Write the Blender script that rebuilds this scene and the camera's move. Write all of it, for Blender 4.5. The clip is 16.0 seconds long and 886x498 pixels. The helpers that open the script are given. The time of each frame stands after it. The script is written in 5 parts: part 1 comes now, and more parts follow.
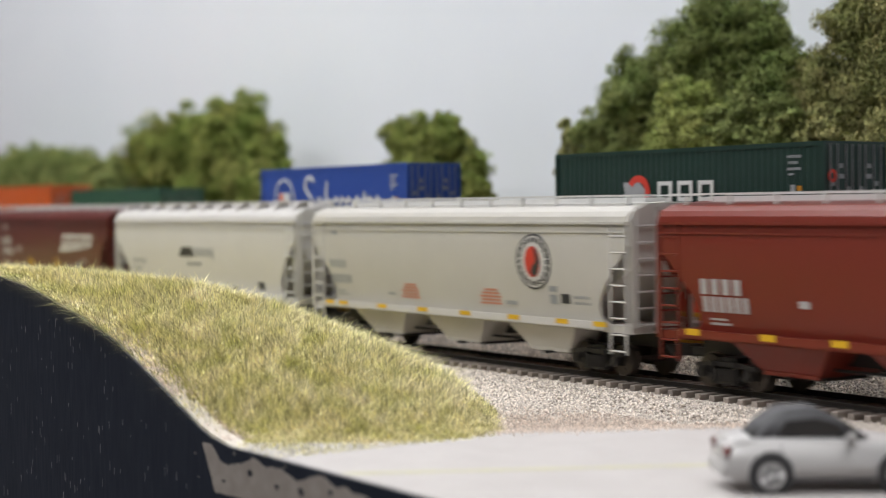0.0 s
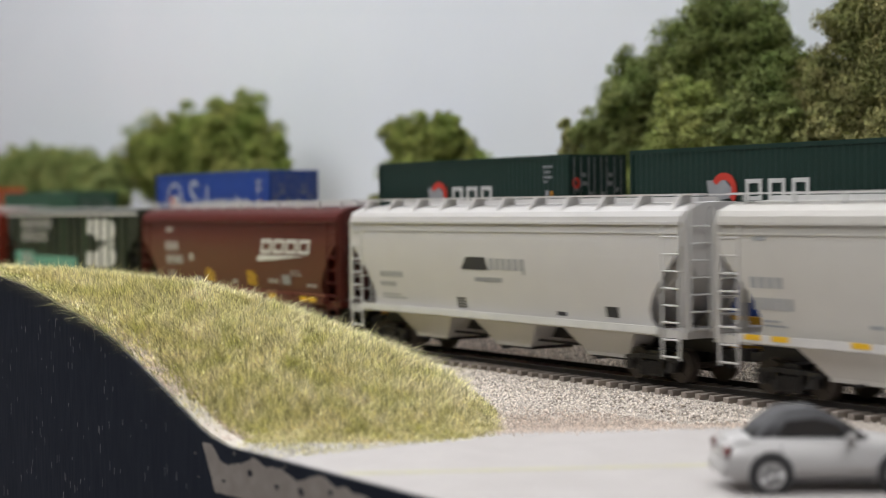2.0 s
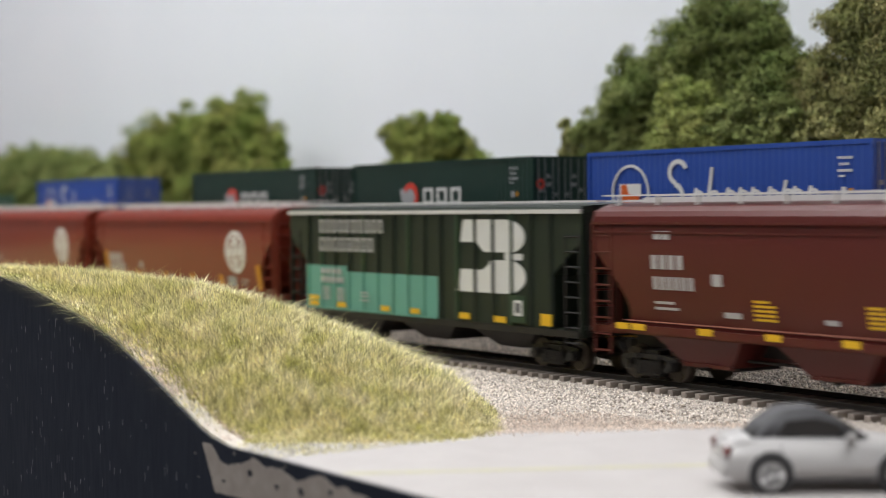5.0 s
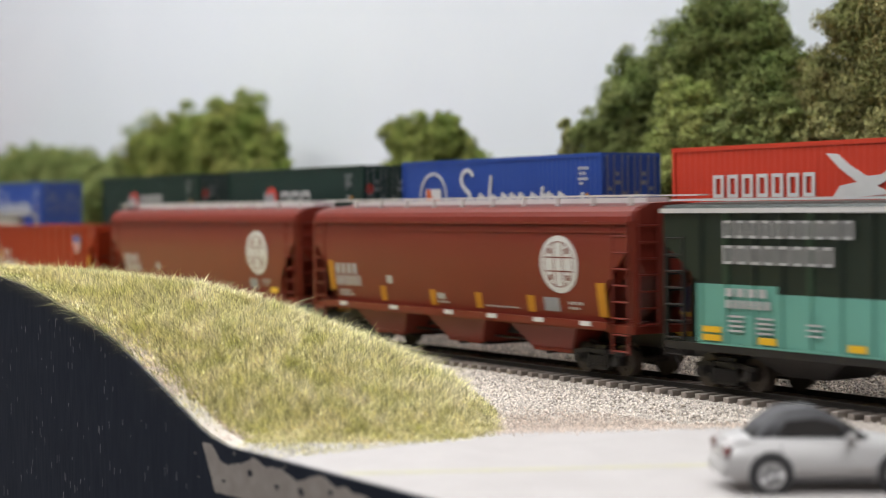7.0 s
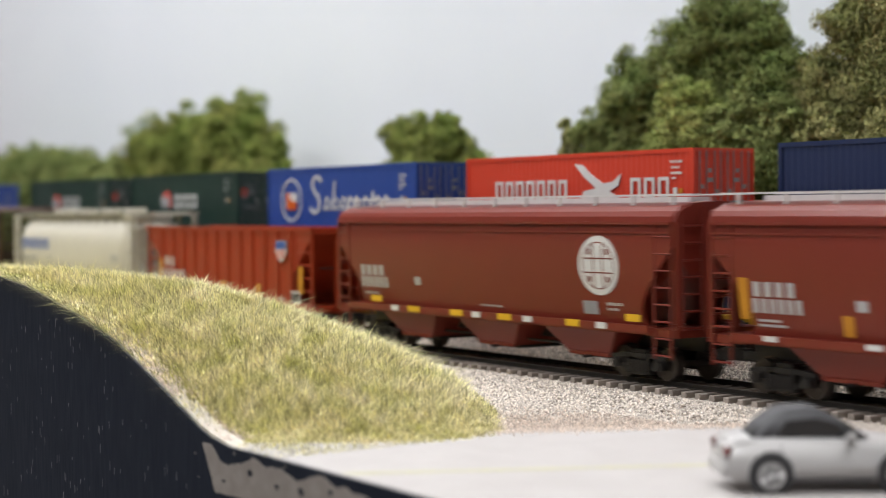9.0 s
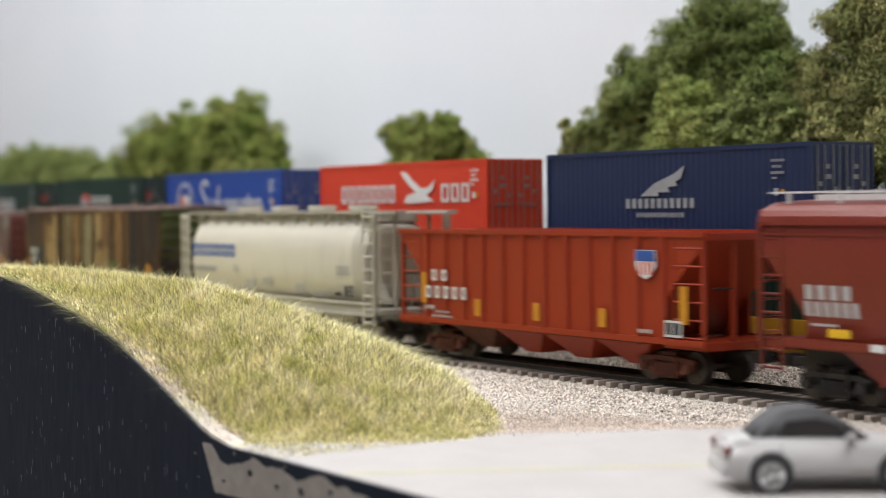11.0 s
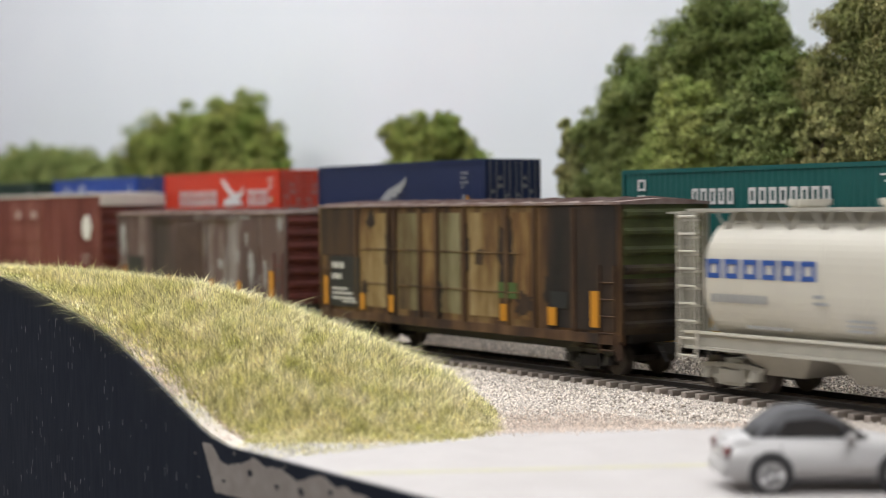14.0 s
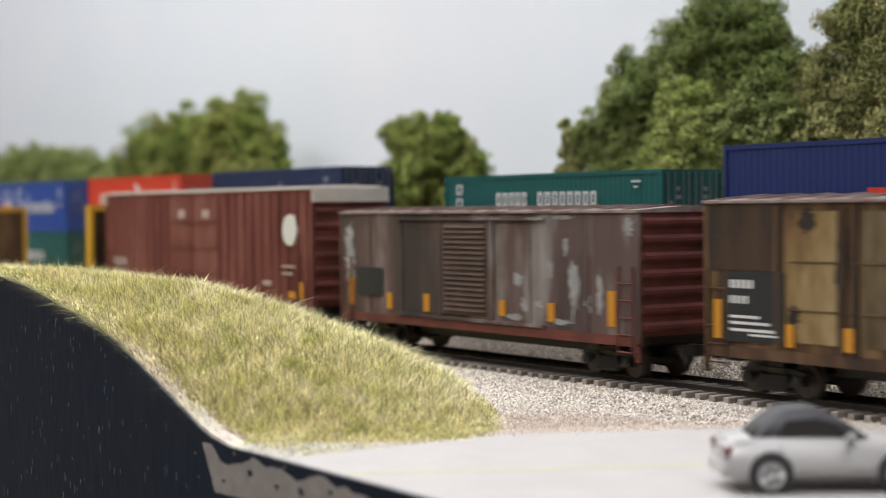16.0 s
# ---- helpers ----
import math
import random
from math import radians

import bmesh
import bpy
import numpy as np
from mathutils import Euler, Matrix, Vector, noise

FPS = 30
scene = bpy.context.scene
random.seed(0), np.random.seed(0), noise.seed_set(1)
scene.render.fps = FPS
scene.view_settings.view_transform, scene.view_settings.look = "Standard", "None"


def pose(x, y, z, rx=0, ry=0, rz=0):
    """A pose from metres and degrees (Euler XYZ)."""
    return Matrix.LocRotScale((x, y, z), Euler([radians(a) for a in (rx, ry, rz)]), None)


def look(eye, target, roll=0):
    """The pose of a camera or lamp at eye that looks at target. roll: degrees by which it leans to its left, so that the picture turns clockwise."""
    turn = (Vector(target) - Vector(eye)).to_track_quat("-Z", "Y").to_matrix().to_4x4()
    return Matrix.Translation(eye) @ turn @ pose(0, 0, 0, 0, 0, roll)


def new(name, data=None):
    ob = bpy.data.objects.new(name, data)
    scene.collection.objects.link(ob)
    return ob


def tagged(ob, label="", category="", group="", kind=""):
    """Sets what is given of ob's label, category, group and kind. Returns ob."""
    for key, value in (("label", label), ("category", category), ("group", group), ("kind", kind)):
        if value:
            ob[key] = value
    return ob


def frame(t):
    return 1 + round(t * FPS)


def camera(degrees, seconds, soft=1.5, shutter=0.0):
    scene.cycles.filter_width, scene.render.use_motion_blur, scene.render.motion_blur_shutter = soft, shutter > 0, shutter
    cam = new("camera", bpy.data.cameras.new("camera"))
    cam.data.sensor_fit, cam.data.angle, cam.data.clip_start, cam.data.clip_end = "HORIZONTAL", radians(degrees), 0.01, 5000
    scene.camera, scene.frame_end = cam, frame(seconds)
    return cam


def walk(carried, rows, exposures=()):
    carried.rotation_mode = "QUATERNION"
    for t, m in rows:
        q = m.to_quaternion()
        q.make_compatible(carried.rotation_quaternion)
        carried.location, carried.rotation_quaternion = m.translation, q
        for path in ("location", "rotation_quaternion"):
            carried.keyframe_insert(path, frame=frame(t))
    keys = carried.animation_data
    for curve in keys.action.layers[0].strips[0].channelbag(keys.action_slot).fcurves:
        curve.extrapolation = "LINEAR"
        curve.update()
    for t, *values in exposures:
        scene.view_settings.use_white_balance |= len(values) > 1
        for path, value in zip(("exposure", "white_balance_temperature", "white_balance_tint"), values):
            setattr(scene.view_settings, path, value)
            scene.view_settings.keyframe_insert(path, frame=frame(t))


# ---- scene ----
cam = camera(29.62, 16.0, soft=1.0, shutter=0.7)
EYE = (0.0, 0.0, 0.055)
LOOK = look(EYE, (-0.83766, 0.54563, 0.03022), -0.566)
walk(cam, [(0.0, LOOK), (16.0, LOOK)], exposures=[(0.0, -0.21), (1.5, -0.36), (2.5, -0.36), (4.0, -0.30), (6.5, -0.08), (9.0, -0.06), (16.0, -0.07)])
cam.data.dof.use_dof = True
cam.data.dof.focus_distance = 0.52
cam.data.dof.aperture_fstop = 13.5

# ---- light: a room with a white ceiling and long lamps ----
world = bpy.data.worlds.new("room_air")
scene.world = world
world.use_nodes = True
world.node_tree.nodes["Background"].inputs[0].default_value = (0.80, 0.88, 1.0, 1)
world.node_tree.nodes["Background"].inputs[1].default_value = 0.05


def lamp(name, eye, target, sx, sy, watts, colour):
    data = bpy.data.lights.new(name, "AREA")
    data.shape, data.size, data.size_y, data.energy, data.color = "RECTANGLE", sx, sy, watts, colour
    ob = new(name, data)
    ob.matrix_world = look(eye, target)
    return ob



lamp("ceiling_lamp", (-1.06, 0.36, 1.26), (-0.92, 0.36, 0.0), 1.5, 0.5, 31.0, (0.99, 0.985, 1.0))
lamp("ceiling_lamp", (0.10, 0.36, 1.26), (-0.25, 0.36, 0.0), 1.2, 0.5, 9.0, (0.99, 0.985, 1.0))
lamp("ceiling_lamp", (-0.75, -0.76, 1.26), (-0.65, 0.30, 0.0), 1.8, 0.6, 24.0, (0.99, 0.985, 1.0))

# ---- materials ----
def surf(name, col, col2=None, rough=0.5, metal=0.0, size=3.0, amount=0.5, bump=0.1, bsize=0.8, stretch=(1, 1, 1), spec=0.4, isle=0.0, obj=0.0):
    """A painted or natural surface; size and bsize: its patches and its grain in mm."""
    m = bpy.data.materials.new(name)
    m.use_nodes = True
    nt = m.node_tree
    n, l = nt.nodes, nt.links
    b = n["Principled BSDF"]
    tc, mp = n.new("ShaderNodeTexCoord"), n.new("ShaderNodeMapping")
    mp.inputs["Scale"].default_value = stretch
    l.new(tc.outputs["Object"], mp.inputs[0])
    t1 = n.new("ShaderNodeTexNoise")
    t1.inputs["Scale"].default_value, t1.inputs["Detail"].default_value, t1.inputs["Roughness"].default_value = 1000 / size, 5, 0.6
    t2 = n.new("ShaderNodeTexNoise")
    t2.inputs["Scale"].default_value, t2.inputs["Detail"].default_value = 1000 / bsize, 3
    l.new(mp.outputs[0], t1.inputs["Vector"])
    l.new(mp.outputs[0], t2.inputs["Vector"])
    ramp = n.new("ShaderNodeMapRange")
    ramp.inputs[1].default_value, ramp.inputs[2].default_value = 0.32, 0.68
    ramp.inputs[4].default_value = amount
    l.new(t1.outputs[0], ramp.inputs[0])
    mix = n.new("ShaderNodeMix")
    mix.data_type = "RGBA"
    if col2 is None:
        col2 = tuple(c * 0.72 for c in col)
    mix.inputs[6].default_value, mix.inputs[7].default_value = (*col, 1), (*col2, 1)
    l.new(ramp.outputs[0], mix.inputs[0])
    out = mix.outputs[2]
    if isle or obj:
        hs = n.new("ShaderNodeHueSaturation")
        mr = n.new("ShaderNodeMapRange")
        k = isle or obj
        mr.inputs[3].default_value, mr.inputs[4].default_value = 1 - k, 1 + k
        if isle:
            l.new(n.new("ShaderNodeNewGeometry").outputs["Random Per Island"], mr.inputs[0])
        else:
            l.new(n.new("ShaderNodeObjectInfo").outputs["Random"], mr.inputs[0])
        l.new(mr.outputs[0], hs.inputs["Value"])
        l.new(out, hs.inputs["Color"])
        out = hs.outputs[0]
    l.new(out, b.inputs["Base Color"])
    rr = n.new("ShaderNodeMapRange")
    rr.inputs[3].default_value, rr.inputs[4].default_value = max(0.05, rough - 0.1), min(1, rough + 0.1)
    l.new(t2.outputs[0], rr.inputs[0])
    l.new(rr.outputs[0], b.inputs["Roughness"])
    b.inputs["Metallic"].default_value = metal
    b.inputs["Specular IOR Level"].default_value = spec
    bp = n.new("ShaderNodeBump")
    bp.inputs["Strength"].default_value, bp.inputs["Distance"].default_value = bump, 0.0003
    l.new(t2.outputs[0], bp.inputs["Height"])
    l.new(bp.outputs[0], b.inputs["Normal"])
    return m


def weathered(name, cols, rough=0.75, size=9.0, stretch=(1, 1, 0.22), edges=(0.36, 0.46, 0.54, 0.63)):
    """Faded and rusted paint that has run downwards; four colours from dark stain to bare spot."""
    m = surf(name, cols[0], rough=rough, size=size, bump=0.25, bsize=0.7)
    nt = m.node_tree
    n, l = nt.nodes, nt.links
    tc, mp = n.new("ShaderNodeTexCoord"), n.new("ShaderNodeMapping")
    mp.inputs["Scale"].default_value = stretch
    t = n.new("ShaderNodeTexNoise")
    t.inputs["Scale"].default_value, t.inputs["Detail"].default_value, t.inputs["Roughness"].default_value = 1000 / size, 7, 0.62
    ramp = n.new("ShaderNodeValToRGB")
    while len(ramp.color_ramp.elements) < 4:
        ramp.color_ramp.elements.new(0.5)
    for e, p, c in zip(ramp.color_ramp.elements, edges, cols):
        e.position, e.color = p, (*c, 1)
    l.new(tc.outputs["Object"], mp.inputs[0])
    l.new(mp.outputs[0], t.inputs["Vector"])
    l.new(t.outputs[0], ramp.inputs[0])
    l.new(ramp.outputs[0], n["Principled BSDF"].inputs["Base Color"])
    return m


def glass(name):
    m = bpy.data.materials.new(name)
    m.use_nodes = True
    b = m.node_tree.nodes["Principled BSDF"]
    b.inputs["Base Color"].default_value, b.inputs["Roughness"].default_value = (0.02, 0.022, 0.025, 1), 0.06
    return m


GREY = surf("hopper_grey_paint", (0.5432, 0.5238, 0.4850), rough=0.42, size=25, amount=0.25, bump=0.03)
PALE = surf("pale_grey_paint", (0.60, 0.585, 0.57), rough=0.38, size=30, amount=0.2, bump=0.03)
CREAM = surf("cream_grey_paint", (0.60, 0.57, 0.49), rough=0.4, size=30, amount=0.2, bump=0.03)
CREAMD = surf("darker_cream_paint", (0.44, 0.42, 0.36), rough=0.6, size=8, amount=0.5, bump=0.05)
BROWN = surf("mineral_brown_paint", (0.182, 0.027, 0.0162), rough=0.34, size=30, amount=0.2, bump=0.03)
MAROON = surf("dark_maroon_paint", (0.092, 0.0150, 0.0120), rough=0.36, size=30, amount=0.2, bump=0.03)
ORANGE = surf("hopper_orange_paint", (0.30, 0.030, 0.007), rough=0.45, size=25, amount=0.25, bump=0.04)
DGREEN = surf("dark_green_paint", (0.0135, 0.0225, 0.0150), rough=0.42, size=25, amount=0.4, bump=0.04)
LGREEN = surf("faded_green_paint", (0.030, 0.058, 0.030), rough=0.5, size=20, amount=0.4)
TEAL = surf("pale_teal_paint", (0.13, 0.34, 0.27), rough=0.5, size=25, amount=0.2)
BLACK = surf("truck_black", (0.012, 0.0115, 0.012), (0.028, 0.022, 0.019), rough=0.5, size=4, amount=0.6)
RUSTY = surf("rusty_truck", (0.12, 0.032, 0.016), (0.05, 0.018, 0.012), rough=0.7, size=4, amount=0.8)
WHEEL = surf("wheel_steel", (0.09, 0.075, 0.065), (0.04, 0.03, 0.025), rough=0.5, metal=0.4, size=4)
STEEL = surf("running_board_steel", (0.70, 0.70, 0.69), (0.55, 0.55, 0.54), rough=0.5, metal=0.1, size=5, amount=0.5)
WHITE = surf("white_lettering", (0.66, 0.66, 0.64), rough=0.5, size=8, amount=0.3)
LETTER = surf("dulled_white_lettering", (0.46, 0.45, 0.44), rough=0.55, size=6, amount=0.4)
INK = surf("black_lettering", (0.035, 0.035, 0.04), rough=0.5)
YELLOW = surf("yellow_reflector", (0.72, 0.43, 0.02), rough=0.45, amount=0.2)
AMBER = surf("orange_yellow_bar", (0.55, 0.24, 0.018), rough=0.5, amount=0.3)
RED = surf("red_lettering", (0.62, 0.05, 0.03), rough=0.5)
SALMON = surf("faded_red_lettering", (0.60, 0.26, 0.19), rough=0.5)
BLUEINK = surf("blue_lettering", (0.035, 0.10, 0.36), rough=0.5)
GREYINK = surf("grey_lettering", (0.33, 0.34, 0.35), rough=0.5)
SHEDROOF = surf("dusty_roof", (0.30, 0.24, 0.22), (0.16, 0.09, 0.075), rough=0.8, size=7, amount=0.9)
TAN = weathered("rusted_cream_side", [(0.014, 0.009, 0.007), (0.052, 0.024, 0.010), (0.105, 0.054, 0.020), (0.18, 0.112, 0.044)], size=26, stretch=(1.6, 1, 0.28))
RUST = weathered("rust_brown_post", [(0.02, 0.013, 0.010), (0.05, 0.024, 0.012), (0.08, 0.04, 0.018), (0.13, 0.075, 0.035)], size=14)
SOOT = weathered("sooted_panel", [(0.007, 0.006, 0.005), (0.015, 0.010, 0.008), (0.028, 0.016, 0.010), (0.052, 0.028, 0.014)], size=18)
MAUVE = weathered("peeling_mauve_side", [(0.036, 0.027, 0.026), (0.070, 0.046, 0.043), (0.110, 0.069, 0.063), (0.28, 0.265, 0.26)], size=30, edges=(0.38, 0.48, 0.58, 0.70))
BOXRED = weathered("dusty_red_side", [(0.095, 0.022, 0.018), (0.13, 0.033, 0.028), (0.152, 0.042, 0.035), (0.19, 0.070, 0.056)], size=16)
ENDRED = surf("maroon_box_end", (0.16, 0.040, 0.031), (0.05, 0.018, 0.015), rough=0.65, size=10, amount=0.7)
ENDGREEN = surf("olive_box_end", (0.085, 0.105, 0.030), (0.03, 0.028, 0.012), rough=0.7, size=12, amount=0.8)
BOXWHITE = surf("white_box_roof", (0.62, 0.58, 0.54), rough=0.6, size=8, amount=0.5)
BRICKY = surf("brown_door", (0.10, 0.062, 0.046), (0.05, 0.032, 0.026), rough=0.75, size=8, amount=0.7)

RAIL = surf("rail_brown", (0.034, 0.029, 0.026), (0.02, 0.017, 0.015), rough=0.75, size=6, amount=0.7, spec=0.2)
RAILTOP = surf("rail_head", (0.24, 0.22, 0.21), rough=0.32, metal=0.8, size=6, amount=0.4)
TIE = surf("tie_plastic", (0.36, 0.315, 0.275), (0.20, 0.17, 0.15), rough=0.85, size=3, amount=0.7, obj=0.25)
STONE = surf("ballast_stone", (0.75, 0.685, 0.61), (0.52, 0.45, 0.39), rough=0.9, size=1.6, amount=0.8, isle=0.4)
GRAVELBED = surf("ballast_bed", (0.62, 0.56, 0.50), (0.40, 0.35, 0.30), rough=0.95, size=1.1, amount=1.0, bump=0.8, bsize=0.5)
DIRT = surf("sandy_ground", (0.40, 0.33, 0.265), (0.27, 0.21, 0.165), rough=0.95, size=5, amount=0.9, bump=0.6, bsize=0.5)
ROAD = surf("pale_road", (0.50, 0.475, 0.46), (0.44, 0.415, 0.40), rough=0.85, size=14, amount=0.7, bump=0.12, bsize=0.4)
SAND = surf("tan_sand", (0.74, 0.64, 0.555), (0.58, 0.47, 0.39), rough=0.95, size=4, amount=0.9, isle=0.35)
ROADLINE = surf("faded_yellow_line", (0.51, 0.495, 0.31), (0.49, 0.47, 0.38), rough=0.85, size=6, amount=0.8)
SOIL = surf("hill_soil", (0.44, 0.40, 0.16), (0.34, 0.29, 0.12), rough=0.95, size=7, amount=0.9, bump=0.5)
PLASTER = surf("white_plaster_edge", (0.72, 0.68, 0.61), (0.56, 0.49, 0.40), rough=0.9, size=4, amount=0.7, bump=0.5)
NAVY = surf("navy_fascia_paint", (0.0078, 0.0118, 0.0225), (0.012, 0.0165, 0.029), rough=0.55, size=20, amount=0.6, bump=0.12, bsize=1.5, stretch=(1, 1, 0.15), spec=0.2)
PRIMER = surf("bare_fascia_board", (0.31, 0.275, 0.245), (0.23, 0.20, 0.18), rough=0.85, size=5, amount=0.8, bump=0.3)
SCRATCH = surf("fascia_scratch", (0.20, 0.20, 0.21), rough=0.7)
BACKDROP = surf("backdrop_paint", (0.815, 0.85, 0.90), (0.785, 0.825, 0.88), rough=0.9, size=160, amount=0.8, bump=0.03)
ROOM = surf("room_wall_paint", (0.70, 0.69, 0.67), rough=0.9, size=300, amount=0.4)
CEIL = surf("ceiling_paint", (0.80, 0.80, 0.79), rough=0.9, size=300, amount=0.3)
FLOORM = surf("room_floor", (0.25, 0.22, 0.20), rough=0.7, size=120, amount=0.6)
BARK = surf("bark", (0.10, 0.072, 0.05), (0.05, 0.037, 0.027), rough=0.9, size=4, amount=0.8, bump=0.6)
LEAFD = surf("deep_green_foliage", (0.145, 0.205, 0.058), (0.29, 0.315, 0.115), rough=0.85, size=16, amount=1.0, isle=0.55, spec=0.15)
LEAFO = surf("olive_foliage", (0.195, 0.235, 0.078), (0.36, 0.32, 0.14), rough=0.85, size=16, amount=1.0, isle=0.55, spec=0.15)
LEAFY = surf("yellow_green_foliage", (0.165, 0.24, 0.048), (0.27, 0.265, 0.08), rough=0.85, size=26, amount=1.0, isle=0.5, spec=0.15)
LEAFL = surf("light_green_foliage", (0.22, 0.29, 0.075), (0.40, 0.42, 0.14), rough=0.85, size=16, amount=1.0, isle=0.55, spec=0.15)
BLADE = surf("dry_grass", (0.57, 0.56, 0.205), (0.91, 0.82, 0.57), rough=0.7, size=9, amount=1.0, isle=0.72, spec=0.2)
SILVER = surf("silver_car_paint", (0.53, 0.52, 0.51), rough=0.45, metal=0.2, size=20, amount=0.15, bump=0.0)
SOFTTOP = surf("black_soft_top", (0.085, 0.085, 0.09), rough=0.7)
TYRE = surf("tyre_rubber", (0.02, 0.02, 0.021), rough=0.7)
RIM = surf("alloy_rim", (0.50, 0.50, 0.50), rough=0.35, metal=0.6)
TAIL = surf("red_tail_light", (0.16, 0.03, 0.03), rough=0.25)
GLASS = glass("dark_window_glass")
C_BLUE = surf("container_blue", (0.020, 0.066, 0.31), rough=0.42, size=30, amount=0.25, bump=0.04)
C_NAVY = surf("container_navy", (0.0135, 0.0250, 0.078), rough=0.42, size=30, amount=0.3, bump=0.04)
C_DEEP = surf("container_deep_blue", (0.014, 0.028, 0.120), rough=0.42, size=30, amount=0.3, bump=0.04)
C_GREEN = surf("container_green", (0.0075, 0.0300, 0.0225), rough=0.42, size=30, amount=0.3, bump=0.04)
C_RED = surf("container_red", (0.60, 0.050, 0.022), rough=0.42, size=30, amount=0.2, bump=0.04)
C_TEAL = surf("container_teal", (0.0112, 0.1000, 0.0920), rough=0.42, size=30, amount=0.3, bump=0.04)
C_ORANGE = surf("container_orange", (0.62, 0.11, 0.015), rough=0.45, size=30, amount=0.2)
C_LGREEN = surf("container_mid_green", (0.03, 0.10, 0.055), rough=0.45, size=30, amount=0.3)
C_BARS = surf("lock_rod_grey", (0.27, 0.275, 0.28), rough=0.4, metal=0.3)
WELLY = surf("well_car_yellow", (0.55, 0.30, 0.02), rough=0.5, amount=0.3)


# ---- mesh helpers; all lengths below in mm ----
BOWED = set()                              # names of cars whose sides bow inwards towards the sill


def bow(z):
    """How far a bowed side lies inside its widest line at height z."""
    return 2.7 * (max(0.0, 40.0 - z) / 23.0) ** 1.7 + 0.7 * (max(0.0, z - 42.0) / 8.0) ** 2


def bend(bm):
    """Cuts a mesh into low strips and lays it along the bowed side."""
    zs = [v.co.z for v in bm.verts]
    z = math.ceil(min(zs)) + 1.5
    while z < max(zs):
        bmesh.ops.bisect_plane(bm, geom=bm.verts[:] + bm.edges[:] + bm.faces[:], plane_co=(0, 0, z), plane_no=(0, 0, 1))
        z += 2.5
    for v in bm.verts:
        v.co.y += math.copysign(bow(v.co.z), -v.co.y)
    return bm


def part(name, bm, material, parent=None, label="", smooth=False):
    """Links a bmesh, drawn in mm, as one mesh object under its thing or part."""
    top = parent
    while top is not None and top.parent is not None:
        top = top.parent
    if top is not None and top.name in BOWED and max(v.co.y for v in bm.verts) < -18.25 and min(v.co.y for v in bm.verts) > -19.1 and name != "eave_rail":
        bend(bm)
    bmesh.ops.scale(bm, vec=(0.001, 0.001, 0.001), verts=bm.verts)
    bmesh.ops.recalc_face_normals(bm, faces=bm.faces)
    me = bpy.data.meshes.new(name)
    bm.to_mesh(me)
    bm.free()
    if smooth:
        for p in me.polygons:
            p.use_smooth = True
    me.materials.append(material)
    ob = new(name, me)
    if parent is not None:
        ob.parent = parent
    if label:
        ob["label"] = label
    return ob


def thing(name, label, category, group="", kind=""):
    return tagged(new(name), label, category, group, kind)


def box(bm, x0, x1, y0, y1, z0, z1):
    v = [bm.verts.new((x, y, z)) for z in (z0, z1) for x, y in ((x0, y0), (x1, y0), (x1, y1), (x0, y1))]
    for f in ((3, 2, 1, 0), (4, 5, 6, 7), (0, 1, 5, 4), (1, 2, 6, 5), (2, 3, 7, 6), (3, 0, 4, 7)):
        bm.faces.new([v[i] for i in f])
    return bm


def boxes(*rows):
    bm = bmesh.new()
    for r in rows:
        box(bm, *r)
    return bm


def prism(bm, pts, axis, a, b, pts2=None):
    """A solid between two equal outlines: pts in the two other axes (in order), at a and at b along the axis."""
    def place(p, d):
        return {"x": (d, p[0], p[1]), "y": (p[0], d, p[1]), "z": (p[0], p[1], d)}[axis]
    A = [bm.verts.new(place(p, a)) for p in pts]
    B = [bm.verts.new(place(p, b)) for p in (pts2 or pts)]
    n = len(pts)
    for i in range(n):
        bm.faces.new((A[i], A[(i + 1) % n], B[(i + 1) % n], B[i]))
    bm.faces.new(A[::-1])
    bm.faces.new(B)
    return bm


def rod(bm, p, q, r, n=6):
    p, q = Vector(p), Vector(q)
    d = (q - p).normalized()
    s = d.orthogonal().normalized()
    u = d.cross(s)
    A, B = [], []
    for i in range(n):
        o = (s * math.cos(2 * math.pi * i / n) + u * math.sin(2 * math.pi * i / n)) * r
        A.append(bm.verts.new(p + o))
        B.append(bm.verts.new(q + o))
    for i in range(n):
        bm.faces.new((A[i], A[(i + 1) % n], B[(i + 1) % n], B[i]))
    bm.faces.new(A[::-1])
    bm.faces.new(B)
    return bm


def disc(bm, x, y0, y1, z, rx, rz, n=28, inner=0.0, part_of=(0, 360)):
    """A round or oval plate, or a ring, facing the side of a car."""
    a0, a1 = radians(part_of[0]), radians(part_of[1])
    ring = [(math.cos(a0 + (a1 - a0) * i / n), math.sin(a0 + (a1 - a0) * i / n)) for i in range(n + 1)]
    if not inner:
        full = part_of == (0, 360)
        prism(bm, [(x + rx * c, z + rz * s) for c, s in (ring[:-1] if full else ring)], "y", y0, y1)
        return bm
    for (c0, s0), (c1, s1) in zip(ring, ring[1:]):
        prism(bm, [(x + rx * c0, z + rz * s0), (x + rx * c1, z + rz * s1), (x + rx * inner * c1, z + rz * inner * s1), (x + rx * inner * c0, z + rz * inner * s0)], "y", y0, y1)
    return bm


def plates(rects, y, t=0.12):
    """Thin raised bars x0, z0, x1, z1 on the near side at y."""
    bm = bmesh.new()
    for x0, z0, x1, z1 in rects:
        box(bm, min(x0, x1), max(x0, x1), y - t, y + 0.05, min(z0, z1), max(z0, z1))
    return bm


